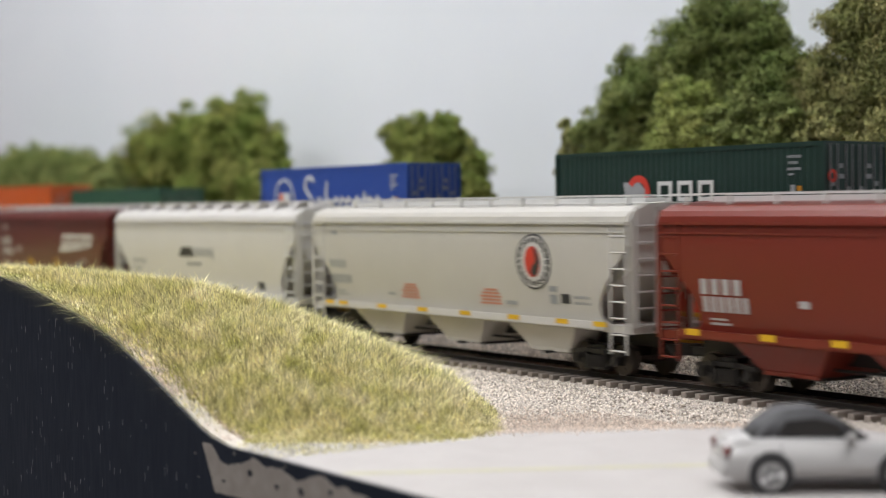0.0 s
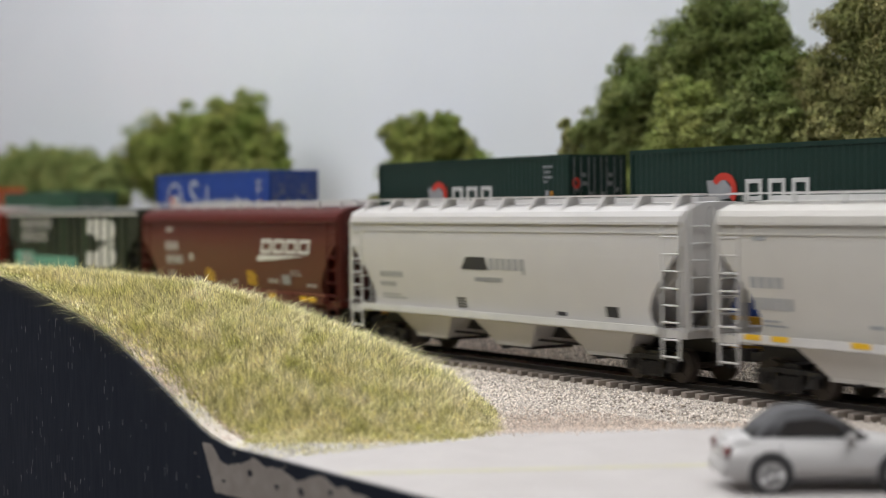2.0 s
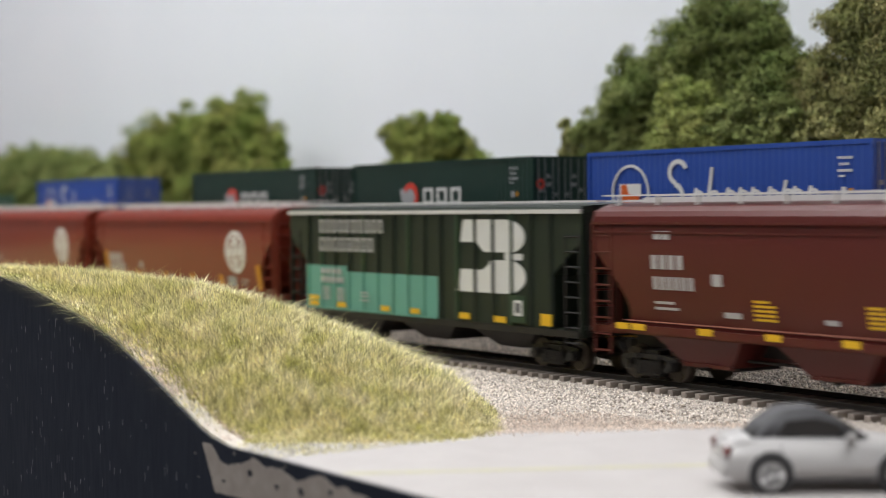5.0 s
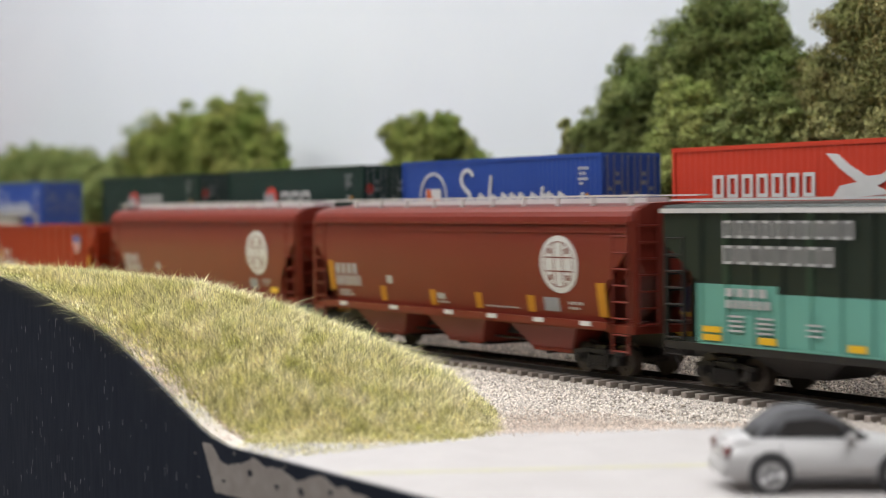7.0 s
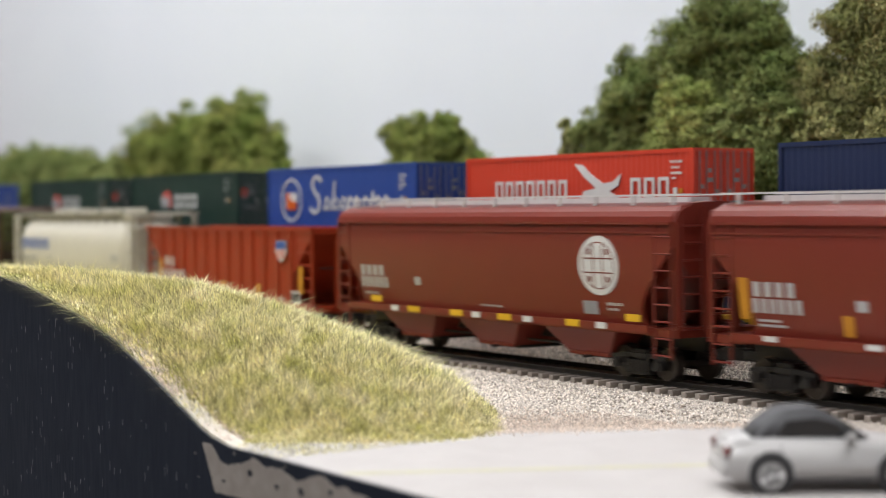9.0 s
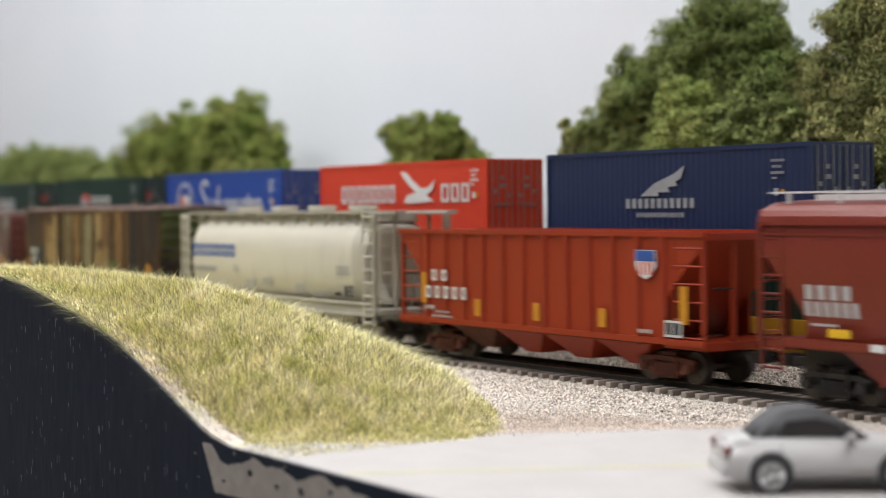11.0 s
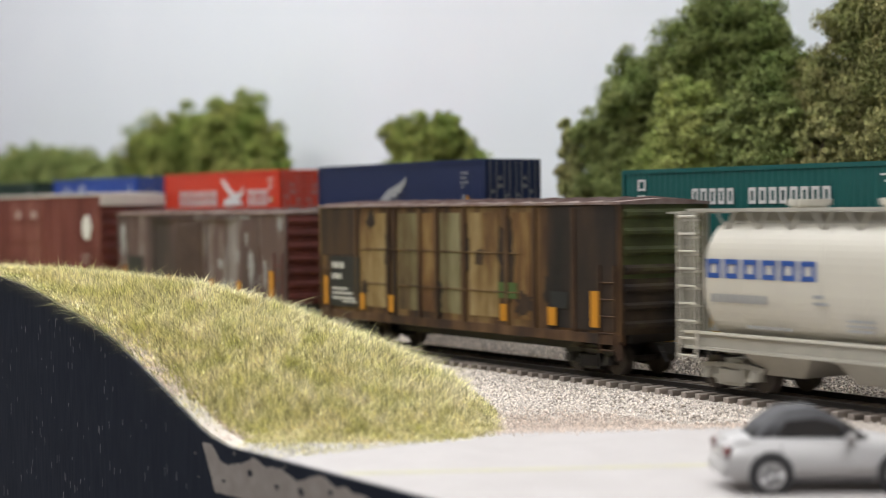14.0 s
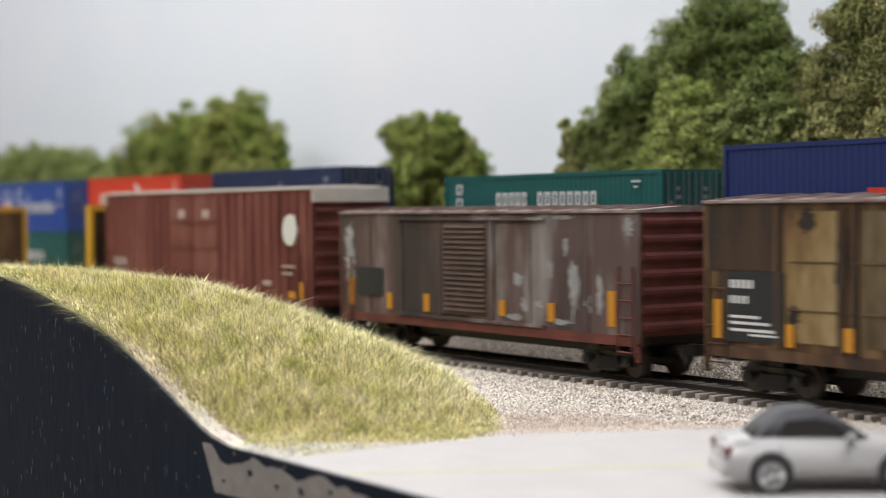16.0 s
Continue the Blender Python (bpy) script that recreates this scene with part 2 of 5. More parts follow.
def word(x0, z0, x1, z1, n, fill=0.62, slant=0.0):
    """A line of writing as a row of plain bars."""
    w = (x1 - x0) / n
    return [(x0 + i * w, z0, x0 + i * w + w * fill, z1) for i in range(n)]


def marks(x0, z0, x1, z1, n, fill=0.74, stroke=0.17, slant=0.0):
    """A row of plain hollow blocks in the place of large company lettering: outer and inner outlines in x, z."""
    w = (x1 - x0) / n
    out = []
    for i in range(n):
        a, b = x0 + i * w, x0 + i * w + w * fill
        h = (z1 - z0) * stroke
        s = min((b - a) * 0.30, h * 1.1)
        out.append([[(x + slant * (z - z0), z) for x, z in q] for q in (((a, z0), (b, z0), (b, z1), (a, z1)), ((a + s, z0 + h), (b - s, z0 + h), (b - s, z1 - h), (a + s, z1 - h)))])
    return out


def blocks(parent, name, rows, material, y, t=0.14, label=""):
    """Each hollow block is one raised mark on a car's side."""
    for row in rows:
        for outer, inner in row:
            bm = bmesh.new()
            ring = [[bm.verts.new((x, d, z)) for x, z in q] for d in (y - t, y + 0.05) for q in (outer, inner)]
            of, nf, ob, nb = ring
            for i in range(4):
                j = (i + 1) % 4
                for q in ((of[i], of[j], nf[j], nf[i]), (ob[i], ob[j], nb[j], nb[i]), (of[i], of[j], ob[j], ob[i]), (nf[i], nf[j], nb[j], nb[i])):
                    bm.faces.new(q)
            part(name, bm, material, parent, label)


# ---- the large structure ----
TRACK_A, TRACK_B, RAISE = 353.0, 401.7, 5.0   # centre lines, rail top at z = 0; the second track lies higher
FASCIA_Y = 182.0
ROAD_TOP = -4.0


def setting(name, bm, material, label, category):
    return tagged(part(name, bm, material), label, category, kind="structure")


setting("backdrop", boxes((-3300, 900, 545, 549, -120, 720)), BACKDROP, "pale grey-blue painted sky backdrop board behind the trees", "backdrop")
setting("ground", boxes((-3300, 900, 183.5, 545, -14, -5.2)), DIRT, "sandy brown scenic ground of the layout", "ground")
setting("wall_north", boxes((-3400, 2400, 1300, 1320, -1000, 1300)), ROOM, "plain off-white room wall", "wall")
setting("wall_south", boxes((-3400, 2400, -2020, -2000, -1000, 1300)), ROOM, "plain off-white room wall", "wall")
setting("wall_west", boxes((-3420, -3400, -2000, 1300, -1000, 1300)), ROOM, "plain off-white room wall", "wall")
setting("wall_east", boxes((2400, 2420, -2000, 1300, -1000, 1300)), ROOM, "plain off-white room wall", "wall")
setting("ceiling", boxes((-3420, 2420, -2020, 1320, 1300, 1320)), CEIL, "plain white room ceiling", "ceiling")
setting("floor", boxes((-3420, 2420, -2020, 1320, -1020, -1000)), FLOORM, "plain brown room floor", "floor")

# the hill's outline where the front board cuts it: x, z
PROFILE = [(-3300, 30), (-900, 35.6), (-700, 36.0), (-600, 34.8), (-552, 33.4), (-519, 30.2), (-498, 26.6), (-475, 23.0), (-453, 18.1), (-433, 11.8), (-414, 5.4), (-396, -1.0), (-389, -2.7), (-379, -4.1), (-340, -4.1), (900, -4.1)]


def profile(x):
    for (a, p), (b, q) in zip(PROFILE, PROFILE[1:]):
        if x <= b:
            return p + (q - p) * max(0.0, (x - a) / (b - a))
    return PROFILE[-1][1]


def smooth(a, b, x):
    t = min(1.0, max(0.0, (x - a) / (b - a)))
    return t * t * (3 - 2 * t)


TOE = [(-3300, 334), (-700, 334), (-560, 331), (-500, 323), (-435, 297), (-397, 278), (-358, 254), (-340, 241), (-300, 226)]


def toe_y(x):
    for (a, p), (b, q) in zip(TOE, TOE[1:]):
        if x <= b:
            return p + (q - p) * max(0.0, (x - a) / (b - a))
    return TOE[-1][1]


def hill(x, y):
    """Height of the mound: the board's outline, falling towards the track."""
    lean = 0.9 * max(0.0, y - 190)                      # the toe leans with the road's edge
    h = profile(x - min(lean, 90)) + 5.2
    top = 38.0 - 0.09 * max(0.0, y - 190) + 0.008 * min(0.0, x + 700)
    toe = toe_y(x)
    fall = 1 - (1 - min(1.0, max(0.0, (toe - y) / 110))) ** 1.8
    h = min(h, top) * fall
    h += (noise.noise(Vector((x / 22, y / 22, 1.3))) * 1.3 + noise.noise(Vector((x / 7, y / 7, 4.1))) * 0.4) * min(1.0, max(0.0, h / 8)) * smooth(184, 200, y)
    return h - 5.2 - (0.9 if h < 0.5 else 0.0)


def board_outline(extra, bottom):
    fine = []
    for i in range(0, 131):
        x = -600 + i * 2.5
        fine.append((x, profile(x) + extra))
    top = [p if p[0] < -600 else (p[0], p[1] + extra) for p in PROFILE if p[0] < -600] + fine + [(900, -4.1 + extra)]
    return top + [(900, bottom), (-3300, bottom)]


fascia = setting("fascia_board", prism(bmesh.new(), board_outline(-0.2, -1000), "y", FASCIA_Y, FASCIA_Y + 0.7), NAVY, "dark navy painted front board, chipped and scratched", "fascia")
# plaster shell showing along the cut edge
bm = bmesh.new()
for i in range(0, 57):
    x0, x1 = -600 + i * 4, -596 + i * 4
    a0, a1 = profile(x0), profile(x1)
    w0 = 0.1 + 0.5 * noise.noise(Vector((x0 / 9, 2, 0))) + 0.8 * smooth(-445, -395, x0) * (1 - smooth(-395, -372, x0))
    w1 = 0.1 + 0.5 * noise.noise(Vector((x1 / 9, 2, 0))) + 0.8 * smooth(-445, -395, x1) * (1 - smooth(-395, -372, x1))
    q = [(x0, a0 - 2.5), (x1, a1 - 2.5), (x1, a1 + max(0.1, w1) * 0.7), (x0, a0 + max(0.1, w0) * 0.7)]
    prism(bm, q, "y", FASCIA_Y + 0.75, FASCIA_Y + 5.5)
part("plaster_edge", bm, PLASTER, fascia, "white plaster shell along the cut edge")
# bare patch where the paint has come off
CHIP = [(-393.5, -3.6), (-391.0, -9.0), (-388.3, -13.0), (-386, -17), (-308, -11.5), (-309, -7.5), (-322, -6.2), (-332, -5.6), (-343, -7.8), (-355, -6.3), (-362, -5.6), (-370, -6.4), (-378, -9.2), (-383.5, -7.6), (-389, -3.4)]
rim = []
for (a, p), (b, q) in zip(CHIP, CHIP[1:] + CHIP[:1]):
    for i in range(5):
        s = i / 5
        x, z = a + (b - a) * s, p + (q - p) * s
        rim.append((x + noise.noise(Vector((x / 4, z / 4, 0))) * 2.0 + noise.noise(Vector((x, z, 0))) * 0.6, min(z + noise.noise(Vector((x / 4, z / 4, 7))) * 1.5 + noise.noise(Vector((x, z, 5))) * 0.5, -4.6)))
part("bare_patch", prism(bmesh.new(), rim, "y", FASCIA_Y - 0.15, FASCIA_Y + 0.5), PRIMER, fascia, "beige board laid bare by chipped paint")
def flake(x, z, r, k):
    return [(x + r * (0.8 + 0.6 * noise.noise(Vector((math.cos(a), math.sin(a), k)))) * math.cos(a), z + 0.7 * r * (0.8 + 0.6 * noise.noise(Vector((math.cos(a), math.sin(a), k + 9)))) * math.sin(a)) for a in [i * 0.2618 for i in range(24)]]


for k, (x, z, r) in enumerate(((-366, -9.2, 1.5), (-352, -10.5, 1.1), (-381, -13, 0.9), (-340, -10.2, 1.6), (-326, -8.4, 1.2))):
    part("paint_flake", prism(bmesh.new(), flake(x, z, r, k * 2.3), "y", FASCIA_Y - 0.28, FASCIA_Y - 0.1), NAVY, fascia)
for k, (x, z, r) in enumerate(((-375, -5.4, 0.6), (-348, -5.3, 0.5), (-398, -8, 0.5), (-396, -14, 0.4))):
    part("bare_spot", prism(bmesh.new(), flake(x, z, r, 30 + k * 2.3), "y", FASCIA_Y - 0.12, FASCIA_Y + 0.3), PRIMER, fascia)
bm = bmesh.new()
rng = random.Random(5)
for i in range(150):
    x, z = rng.uniform(-560, -400), rng.uniform(-50, 20)
    if z > profile(x) - 4:
        continue
    h = rng.uniform(0.6, 2.6)
    box(bm, x, x + rng.uniform(0.14, 0.3), FASCIA_Y - 0.06, FASCIA_Y + 0.1, z, z + h)
part("scratch", bm, SCRATCH, fascia, "fine pale scratches and hairs")

# hill skin
bm = bmesh.new()
nx, ny = 96, 38
grid = []
for j in range(ny + 1):
    row = []
    y = 183.0 + j * (334 - 183.0) / ny
    for i in range(nx + 1):
        x = -1150 + 820 * (1 - (1 - i / nx) ** 1.9)
        row.append(bm.verts.new((x, y, hill(x, y))))
    grid.append(row)
for j in range(ny):
    for i in range(nx):
        bm.faces.new((grid[j][i], grid[j][i + 1], grid[j + 1][i + 1], grid[j + 1][i]))
tagged(part("hill", bm, SOIL, smooth=True), "low sandy mound beside the track, covered in dry grass", "hill", kind="structure")

# road: pale slab that runs up to the crossing
EDGE = ((-394.7, 182.8), (-319.0, 332.0))
bm = bmesh.new()
prism(bm, [EDGE[0], (-180, 182.8), (-104, 332), EDGE[1]], "z", -9.0, ROAD_TOP)
road = setting("road", bm, ROAD, "pale grey worn road leading to the tracks", "road")
bm = bmesh.new()
prism(bm, [(-325.5, 184), (-321.5, 184), (-244.0, 331), (-248.0, 331)], "z", ROAD_TOP - 0.2, ROAD_TOP + 0.04)
part("road_line", bm, ROADLINE, road, "faded yellow centre line")


# ---- tracks ----
def track(y, x0, x1, ties, up):
    t = thing("railway_track", "dark brown model rails on grey-brown ties in pale ballast", "track", kind="structure")
    for s in (-8.6, 8.6):
        c = y + s
        bm = boxes((x0, x1, c - 1.0, c + 1.0, -1.6, -1.3), (x0, x1, c - 0.28, c + 0.28, -1.3, -0.6))
        r = part("rail", bm, RAIL, t)
        part("rail_head", boxes((x0, x1, c - 0.5, c + 0.5, -0.6, 0.0)), RAIL, r, "worn brown rail head")
        part("running_strip", boxes((x0, x1, c - 0.33, c + 0.33, 0.0, 0.03)), RAILTOP, r, "bright worn steel strip")
    bm = boxes((-1.25, 1.25, -16.6, 16.6, -2.2, 0))
    bmesh.ops.bevel(bm, geom=bm.edges[:], offset=0.25, segments=1, affect="EDGES")
    first = None
    for i in range(ties):
        x = -262 - i * 6.1
        if first is None:
            first = part("tie", bm, TIE, t)
            ob = first
        else:
            ob = new("tie", first.data)
            ob.parent = t
        ob.location = (x / 1000, y / 1000, -0.0015 + 0.00008 * math.sin(i * 12.9))
        ob.rotation_euler = (0, 0, radians(0.8 * math.sin(i * 7.1)))
    t.location = (0, 0, up / 1000)
    return t


track(TRACK_A, -3250, 880, 150, 0.0)
track(TRACK_B, -3250, 880, 90, RAISE)
bm = bmesh.new()
c = TRACK_A
prism(bm, [(c - 34, -5.4), (c - 18.5, -3.3), (c + 19, -3.3), (c + 30, -5.4), (c + 30, -9), (c - 34, -9)], "x", -3300, 900)
setting("ballast_bed", bm, GRAVELBED, "pale grey ballast bed under the front track", "ballast")
bm = bmesh.new()
c = TRACK_B
prism(bm, [(c - 31, -5.3), (c - 18.5, 2.0), (c + 18.5, 2.0), (c + 36, -5.3), (c + 36, -10), (c - 31, -10)], "x", -3300, 900)
setting("ballast_bed", bm, GRAVELBED, "pale grey raised ballast bed under the rear track", "ballast")


def stones(name, label, count, zone, size, seed, material=STONE):
    """Loose stones as small octahedra, joined as one heap."""
    g = np.random.default_rng(seed)
    pts = zone(g, count)
    n = len(pts)
    base = np.array([(1, 0, 0), (-1, 0, 0), (0, 1, 0), (0, -1, 0), (0, 0, 1), (0, 0, -1)], float)
    faces = np.array([(0, 2, 4), (2, 1, 4), (1, 3, 4), (3, 0, 4), (2, 0, 5), (1, 2, 5), (3, 1, 5), (0, 3, 5)])
    r = g.uniform(size[0], size[1], (n, 1, 1)) * g.uniform(0.65, 1.35, (n, 6, 1))
    a = g.uniform(0, 6.28, n)
    ca, sa = np.cos(a), np.sin(a)
    R = np.zeros((n, 3, 3))
    R[:, 0, 0], R[:, 0, 1], R[:, 1, 0], R[:, 1, 1], R[:, 2, 2] = ca, -sa, sa, ca, 0.85
    tilt = g.uniform(-0.6, 0.6, n)
    T = np.zeros((n, 3, 3))
    T[:, 0, 0], T[:, 1, 1], T[:, 1, 2], T[:, 2, 1], T[:, 2, 2] = 1, np.cos(tilt), -np.sin(tilt), np.sin(tilt), np.cos(tilt)
    v = np.einsum("nij,nkj->nki", T @ R, base[None] * r) + pts[:, None, :]
    f = (faces[None] + 6 * np.arange(n)[:, None, None]).reshape(-1, 3)
    return cloud(name, label, v.reshape(-1, 3), f, material, "gravel")


def cloud(name, label, v, f, material, category, parent=None):
    me = bpy.data.meshes.new(name)
    k = f.shape[1]
    me.vertices.add(len(v))
    me.vertices.foreach_set("co", (v * 0.001).astype(np.float32).ravel())
    me.loops.add(f.size)
    me.loops.foreach_set("vertex_index", f.astype(np.int32).ravel())
    me.polygons.add(len(f))
    me.polygons.foreach_set("loop_start", np.arange(0, f.size, k, dtype=np.int32))
    me.update(calc_edges=True)
    me.materials.append(material)
    ob = new(name, me)
    if parent is not None:
        ob.parent = parent
    else:
        tagged(ob, label, category, kind="stuff")
    return ob


def edge_x(y):
    return EDGE[0][0] + (y - EDGE[0][1]) * (EDGE[1][0] - EDGE[0][0]) / (EDGE[1][1] - EDGE[0][1])


def shoulder(g, n):
    y = g.uniform(236, 338, n)
    x = g.uniform(-620, -262, n)
    keep = (x < edge_x(y) + g.normal(-1.5, 1.5, n)) & (y < 335.4)
    x, y = x[keep], y[keep]
    lift = np.clip((y - 312) / 20, 0, 1) * 1.5
    return np.stack([x, y, -5.1 + lift + g.uniform(0, 0.35, len(x))], 1)


def between(g, n):
    y = np.concatenate([g.uniform(369, 386, 2 * n // 3), g.uniform(418, 450, n // 3)])
    x = g.uniform(-860, -270, len(y))
    z = np.where(y < 400, -3.4 + np.clip((y - 373) / 10.5, 0, 1) * 5.6, 2.0 - np.clip((y - 420) / 17, 0, 1) * 7.0)
    return np.stack([x, y, z + g.uniform(0, 0.5, len(x))], 1)


def cribs(g, n):
    y = np.concatenate([g.uniform(336, 370, n // 2), g.uniform(385, 419, n // 2)])
    x = g.uniform(-760, -270, len(y))
    return np.stack([x, y, np.where(y > 380, 1.5, -3.6) + g.uniform(0, 0.4, len(x))], 1)


stones("shoulder_gravel", "pale grey and beige crushed stone beside the track", 60000, shoulder, (0.36, 0.66), 3)
stones("far_gravel", "pale crushed stone between and behind the tracks", 34000, between, (0.45, 0.8), 4)
stones("crib_ballast", "grey crushed stone between the ties", 16000, cribs, (0.4, 0.6), 6)


def sand_zone(g, n):
    y = g.uniform(238, 332, n)
    x = edge_x(y) + np.where(g.random(n) < 0.3, g.normal(-2, 4, n), -np.abs(g.normal(0, 22, n)) * (y < 300))
    return np.stack([x, y, np.full(n, -4.75) + np.where(x > edge_x(y), 0.75, g.uniform(0, 0.7, n))], 1)


stones("road_edge_sand", "fine tan sand along the road's edge", 20000, sand_zone, (0.16, 0.38), 8, SAND)


def rim_zone(g, n):
    x, y = g.uniform(-500, -383, n), 183.0 + np.abs(g.normal(0, 3.2, n))
    keep = g.random(n) < np.clip((x + 500) / 60, 0.1, 1)
    x, y = x[keep], y[keep]
    return np.stack([x, y, np.array([hill(a, b) for a, b in zip(x, y)]) + g.uniform(0.1, 0.5, len(x))], 1)


stones("edge_sand", "fine beige sand and plaster crumbs along the cut edge", 9000, rim_zone, (0.2, 0.5), 9, SAND)


def grass(count, seed):
    g = np.random.default_rng(seed)
    x = np.where(g.random(count) < 0.8, g.uniform(-620, -352, count), g.uniform(-900, -352, count))
    y = g.uniform(182.4, 333, count)
    fringe = g.random(count) < 0.014
    x, y = np.where(fringe, g.uniform(-620, -425, count), x), np.where(fringe, g.uniform(182.6, 184.6, count), y)
    z = np.array([hill(a, max(b, 183.0)) for a, b in zip(x, y)])
    bare = np.array([noise.noise(Vector((a / 16, b / 16, 9))) for a, b in zip(x, y)])
    near = np.clip((y - 183) / 9, 0, 1)
    high = np.clip((x * -1 - 430) / 50, 0, 1)
    keep = (z > -5.0) & (g.random(count) < 0.16 + 0.9 * near + 0.8 * high) & (bare > -0.62)
    x, y, z, bare, near = x[keep], y[keep], z[keep], bare[keep], near[keep]
    n = len(x)
    low = np.clip((z + 5.2) / 6, 0.35, 1)
    h = g.uniform(2.0, 5.4, n) * (0.95 + 0.3 * bare) * low
    tall = g.random(n) < 0.04
    h = np.where(tall, h * 1.5, h)
    stalk = g.random(n) < 0.0006
    h = np.where(stalk, h * 2.0, h)
    az = g.uniform(0, 6.28, n)
    lean = np.abs(g.normal(0.45, 0.9, n))
    lean = np.where(tall, lean * 0.6, lean)
    flat = np.array([noise.noise(Vector((a / 13, b / 13, 21))) for a, b in zip(x, y)])
    swirl = np.array([noise.noise(Vector((a / 13, b / 13, 41))) for a, b in zip(x, y)])
    dx = np.cos(az) * lean + 0.3 * flat + 0.1
    dy = np.sin(az) * lean + 0.3 * swirl - 0.1 - 0.8 * (1 - near)
    w = g.uniform(0.08, 0.15, n)
    px, py = -np.sin(az + 0.8) * w, np.cos(az + 0.8) * w
    base = np.stack([x, np.maximum(y, 183.0), z - 0.3], 1)
    side = np.stack([px, py, np.zeros(n)], 1)
    d1 = np.stack([dx * 0.35, dy * 0.35, np.full(n, 0.55)], 1) * h[:, None]
    d2 = np.stack([dx, dy, np.full(n, 0.93) - 0.5 * (1 - near)], 1) * h[:, None]
    v = np.stack([base - side, base + side, base + d1 + side * 0.8, base + d1 - side * 0.8, base + d2], 1).reshape(-1, 3)
    o = 5 * np.arange(n)[:, None]
    f = np.concatenate([o + np.array([[0, 1, 2]]), o + np.array([[0, 2, 3]]), o + np.array([[3, 2, 4]])])
    return cloud("grass", "dry yellow-green static grass covering the mound", v, f, BLADE, "grass")


grass(175000, 11)


# ---- trees ----
def tree(y, lobes, leaf, seed, label, fine=True):
    """A tree with a tapered trunk and limbs; lobes: x, z and radius of the rounded masses of its crown."""
    g = np.random.default_rng(seed)
    x = sum(a[0] for a in lobes) / len(lobes)
    high = max(a[1] for a in lobes) + 5.2
    t = thing("tree", label, "tree", "trees along the backdrop")
    t.location = (x / 1000, y / 1000, -0.0052)
    centre = [Vector((a - x, g.uniform(-0.35, 0.35) * r, z + 5.2)) for a, z, r in lobes]
    bm = bmesh.new()
    prev, wide = Vector((0, 0, -1)), 2.0 + high * 0.012
    for i in range(1, 6):
        p = Vector((g.normal(0, 1.2), g.normal(0, 1.2), high * 0.8 * i / 5))
        rod(bm, prev, p, wide, 7)
        prev, wide = p, wide * 0.78
    for c in centre:
        foot = Vector((0, 0, max(4.0, c.z - 26)))
        mid = foot.lerp(c, 0.5) + Vector((g.normal(0, 2), g.normal(0, 2), -2))
        rod(bm, foot, mid, 1.1, 5)
        rod(bm, mid, c, 0.7, 5)
    part("trunk", bm, BARK, t)
    tufts, radii = [], []
    for c, (_, _, r) in zip(centre, lobes):
        m = int(4.4 * r * r / (30 if fine else 52))
        u = g.normal(size=(m, 3))
        u /= np.linalg.norm(u, axis=1)[:, None]
        p = np.array(c)[None] + u * r * g.uniform(0.66, 0.99, (m, 1)) * np.array([[1, 0.9, 1]])
        inside = np.zeros(m, bool)
        for d, (_, _, q) in zip(centre, lobes):
            inside |= np.linalg.norm(p - np.array(d)[None], axis=1) < 0.60 * q
        p = p[~inside & (p[:, 1] < r * 0.55) & (p[:, 2] > 8)]
        tufts.append(p)
        radii.append(g.uniform(0.18, 0.44, len(p)) * min(r, 24) * 0.75 + 1.2)
    c, cr = np.concatenate(tufts), np.concatenate(radii)
    per = 270 if fine else 90
    n = len(c) * per
    u = g.normal(size=(n, 3)) + np.array([[0, 0, 0.45]])
    u /= np.linalg.norm(u, axis=1)[:, None]
    p = np.repeat(c, per, 0) + u * np.repeat(cr, per)[:, None] * g.uniform(0.45, 1.08, (n, 1)) * np.array([[1.0, 1.0, 0.8]])
    s = g.uniform(0.4, 0.82, (n, 1)) * (1.0 if fine else 2.0)
    # inner foliage that closes each rounded mass
    inner = [int((11 if fine else 5) * r * r) for _, _, r in lobes]
    q = g.normal(size=(sum(inner), 3))
    q /= np.linalg.norm(q, axis=1)[:, None]
    rr = np.repeat([a[2] for a in lobes], inner)[:, None]
    p = np.concatenate([p, np.repeat([tuple(c) for c in centre], inner, 0) + q * rr * g.uniform(0.42, 0.72, (len(q), 1))])
    s = np.concatenate([s, g.uniform(0.8, 1.4, (len(q), 1)) * (1.0 if fine else 1.9)])
    u, n = np.concatenate([u, q]), n + len(q)
    keep = p[:, 2] > 1.0
    p, s, u, n = p[keep], s[keep], u[keep], int(keep.sum())
    face = u * 0.9 + g.normal(size=(n, 3)) * 0.5 + np.array([[0, 0, 0.35]])
    d = np.cross(face, g.normal(size=(n, 3)))
    d /= np.linalg.norm(d, axis=1)[:, None]
    e = np.cross(face, d)
    e /= np.linalg.norm(e, axis=1)[:, None]
    v = np.stack([p - d * s, p + e * s * 1.1, p + d * s], 1).reshape(-1, 3)
    cloud("crown", "", v, 3 * np.arange(n)[:, None] + np.array([[0, 1, 2]]), leaf, "", parent=t)
    return t


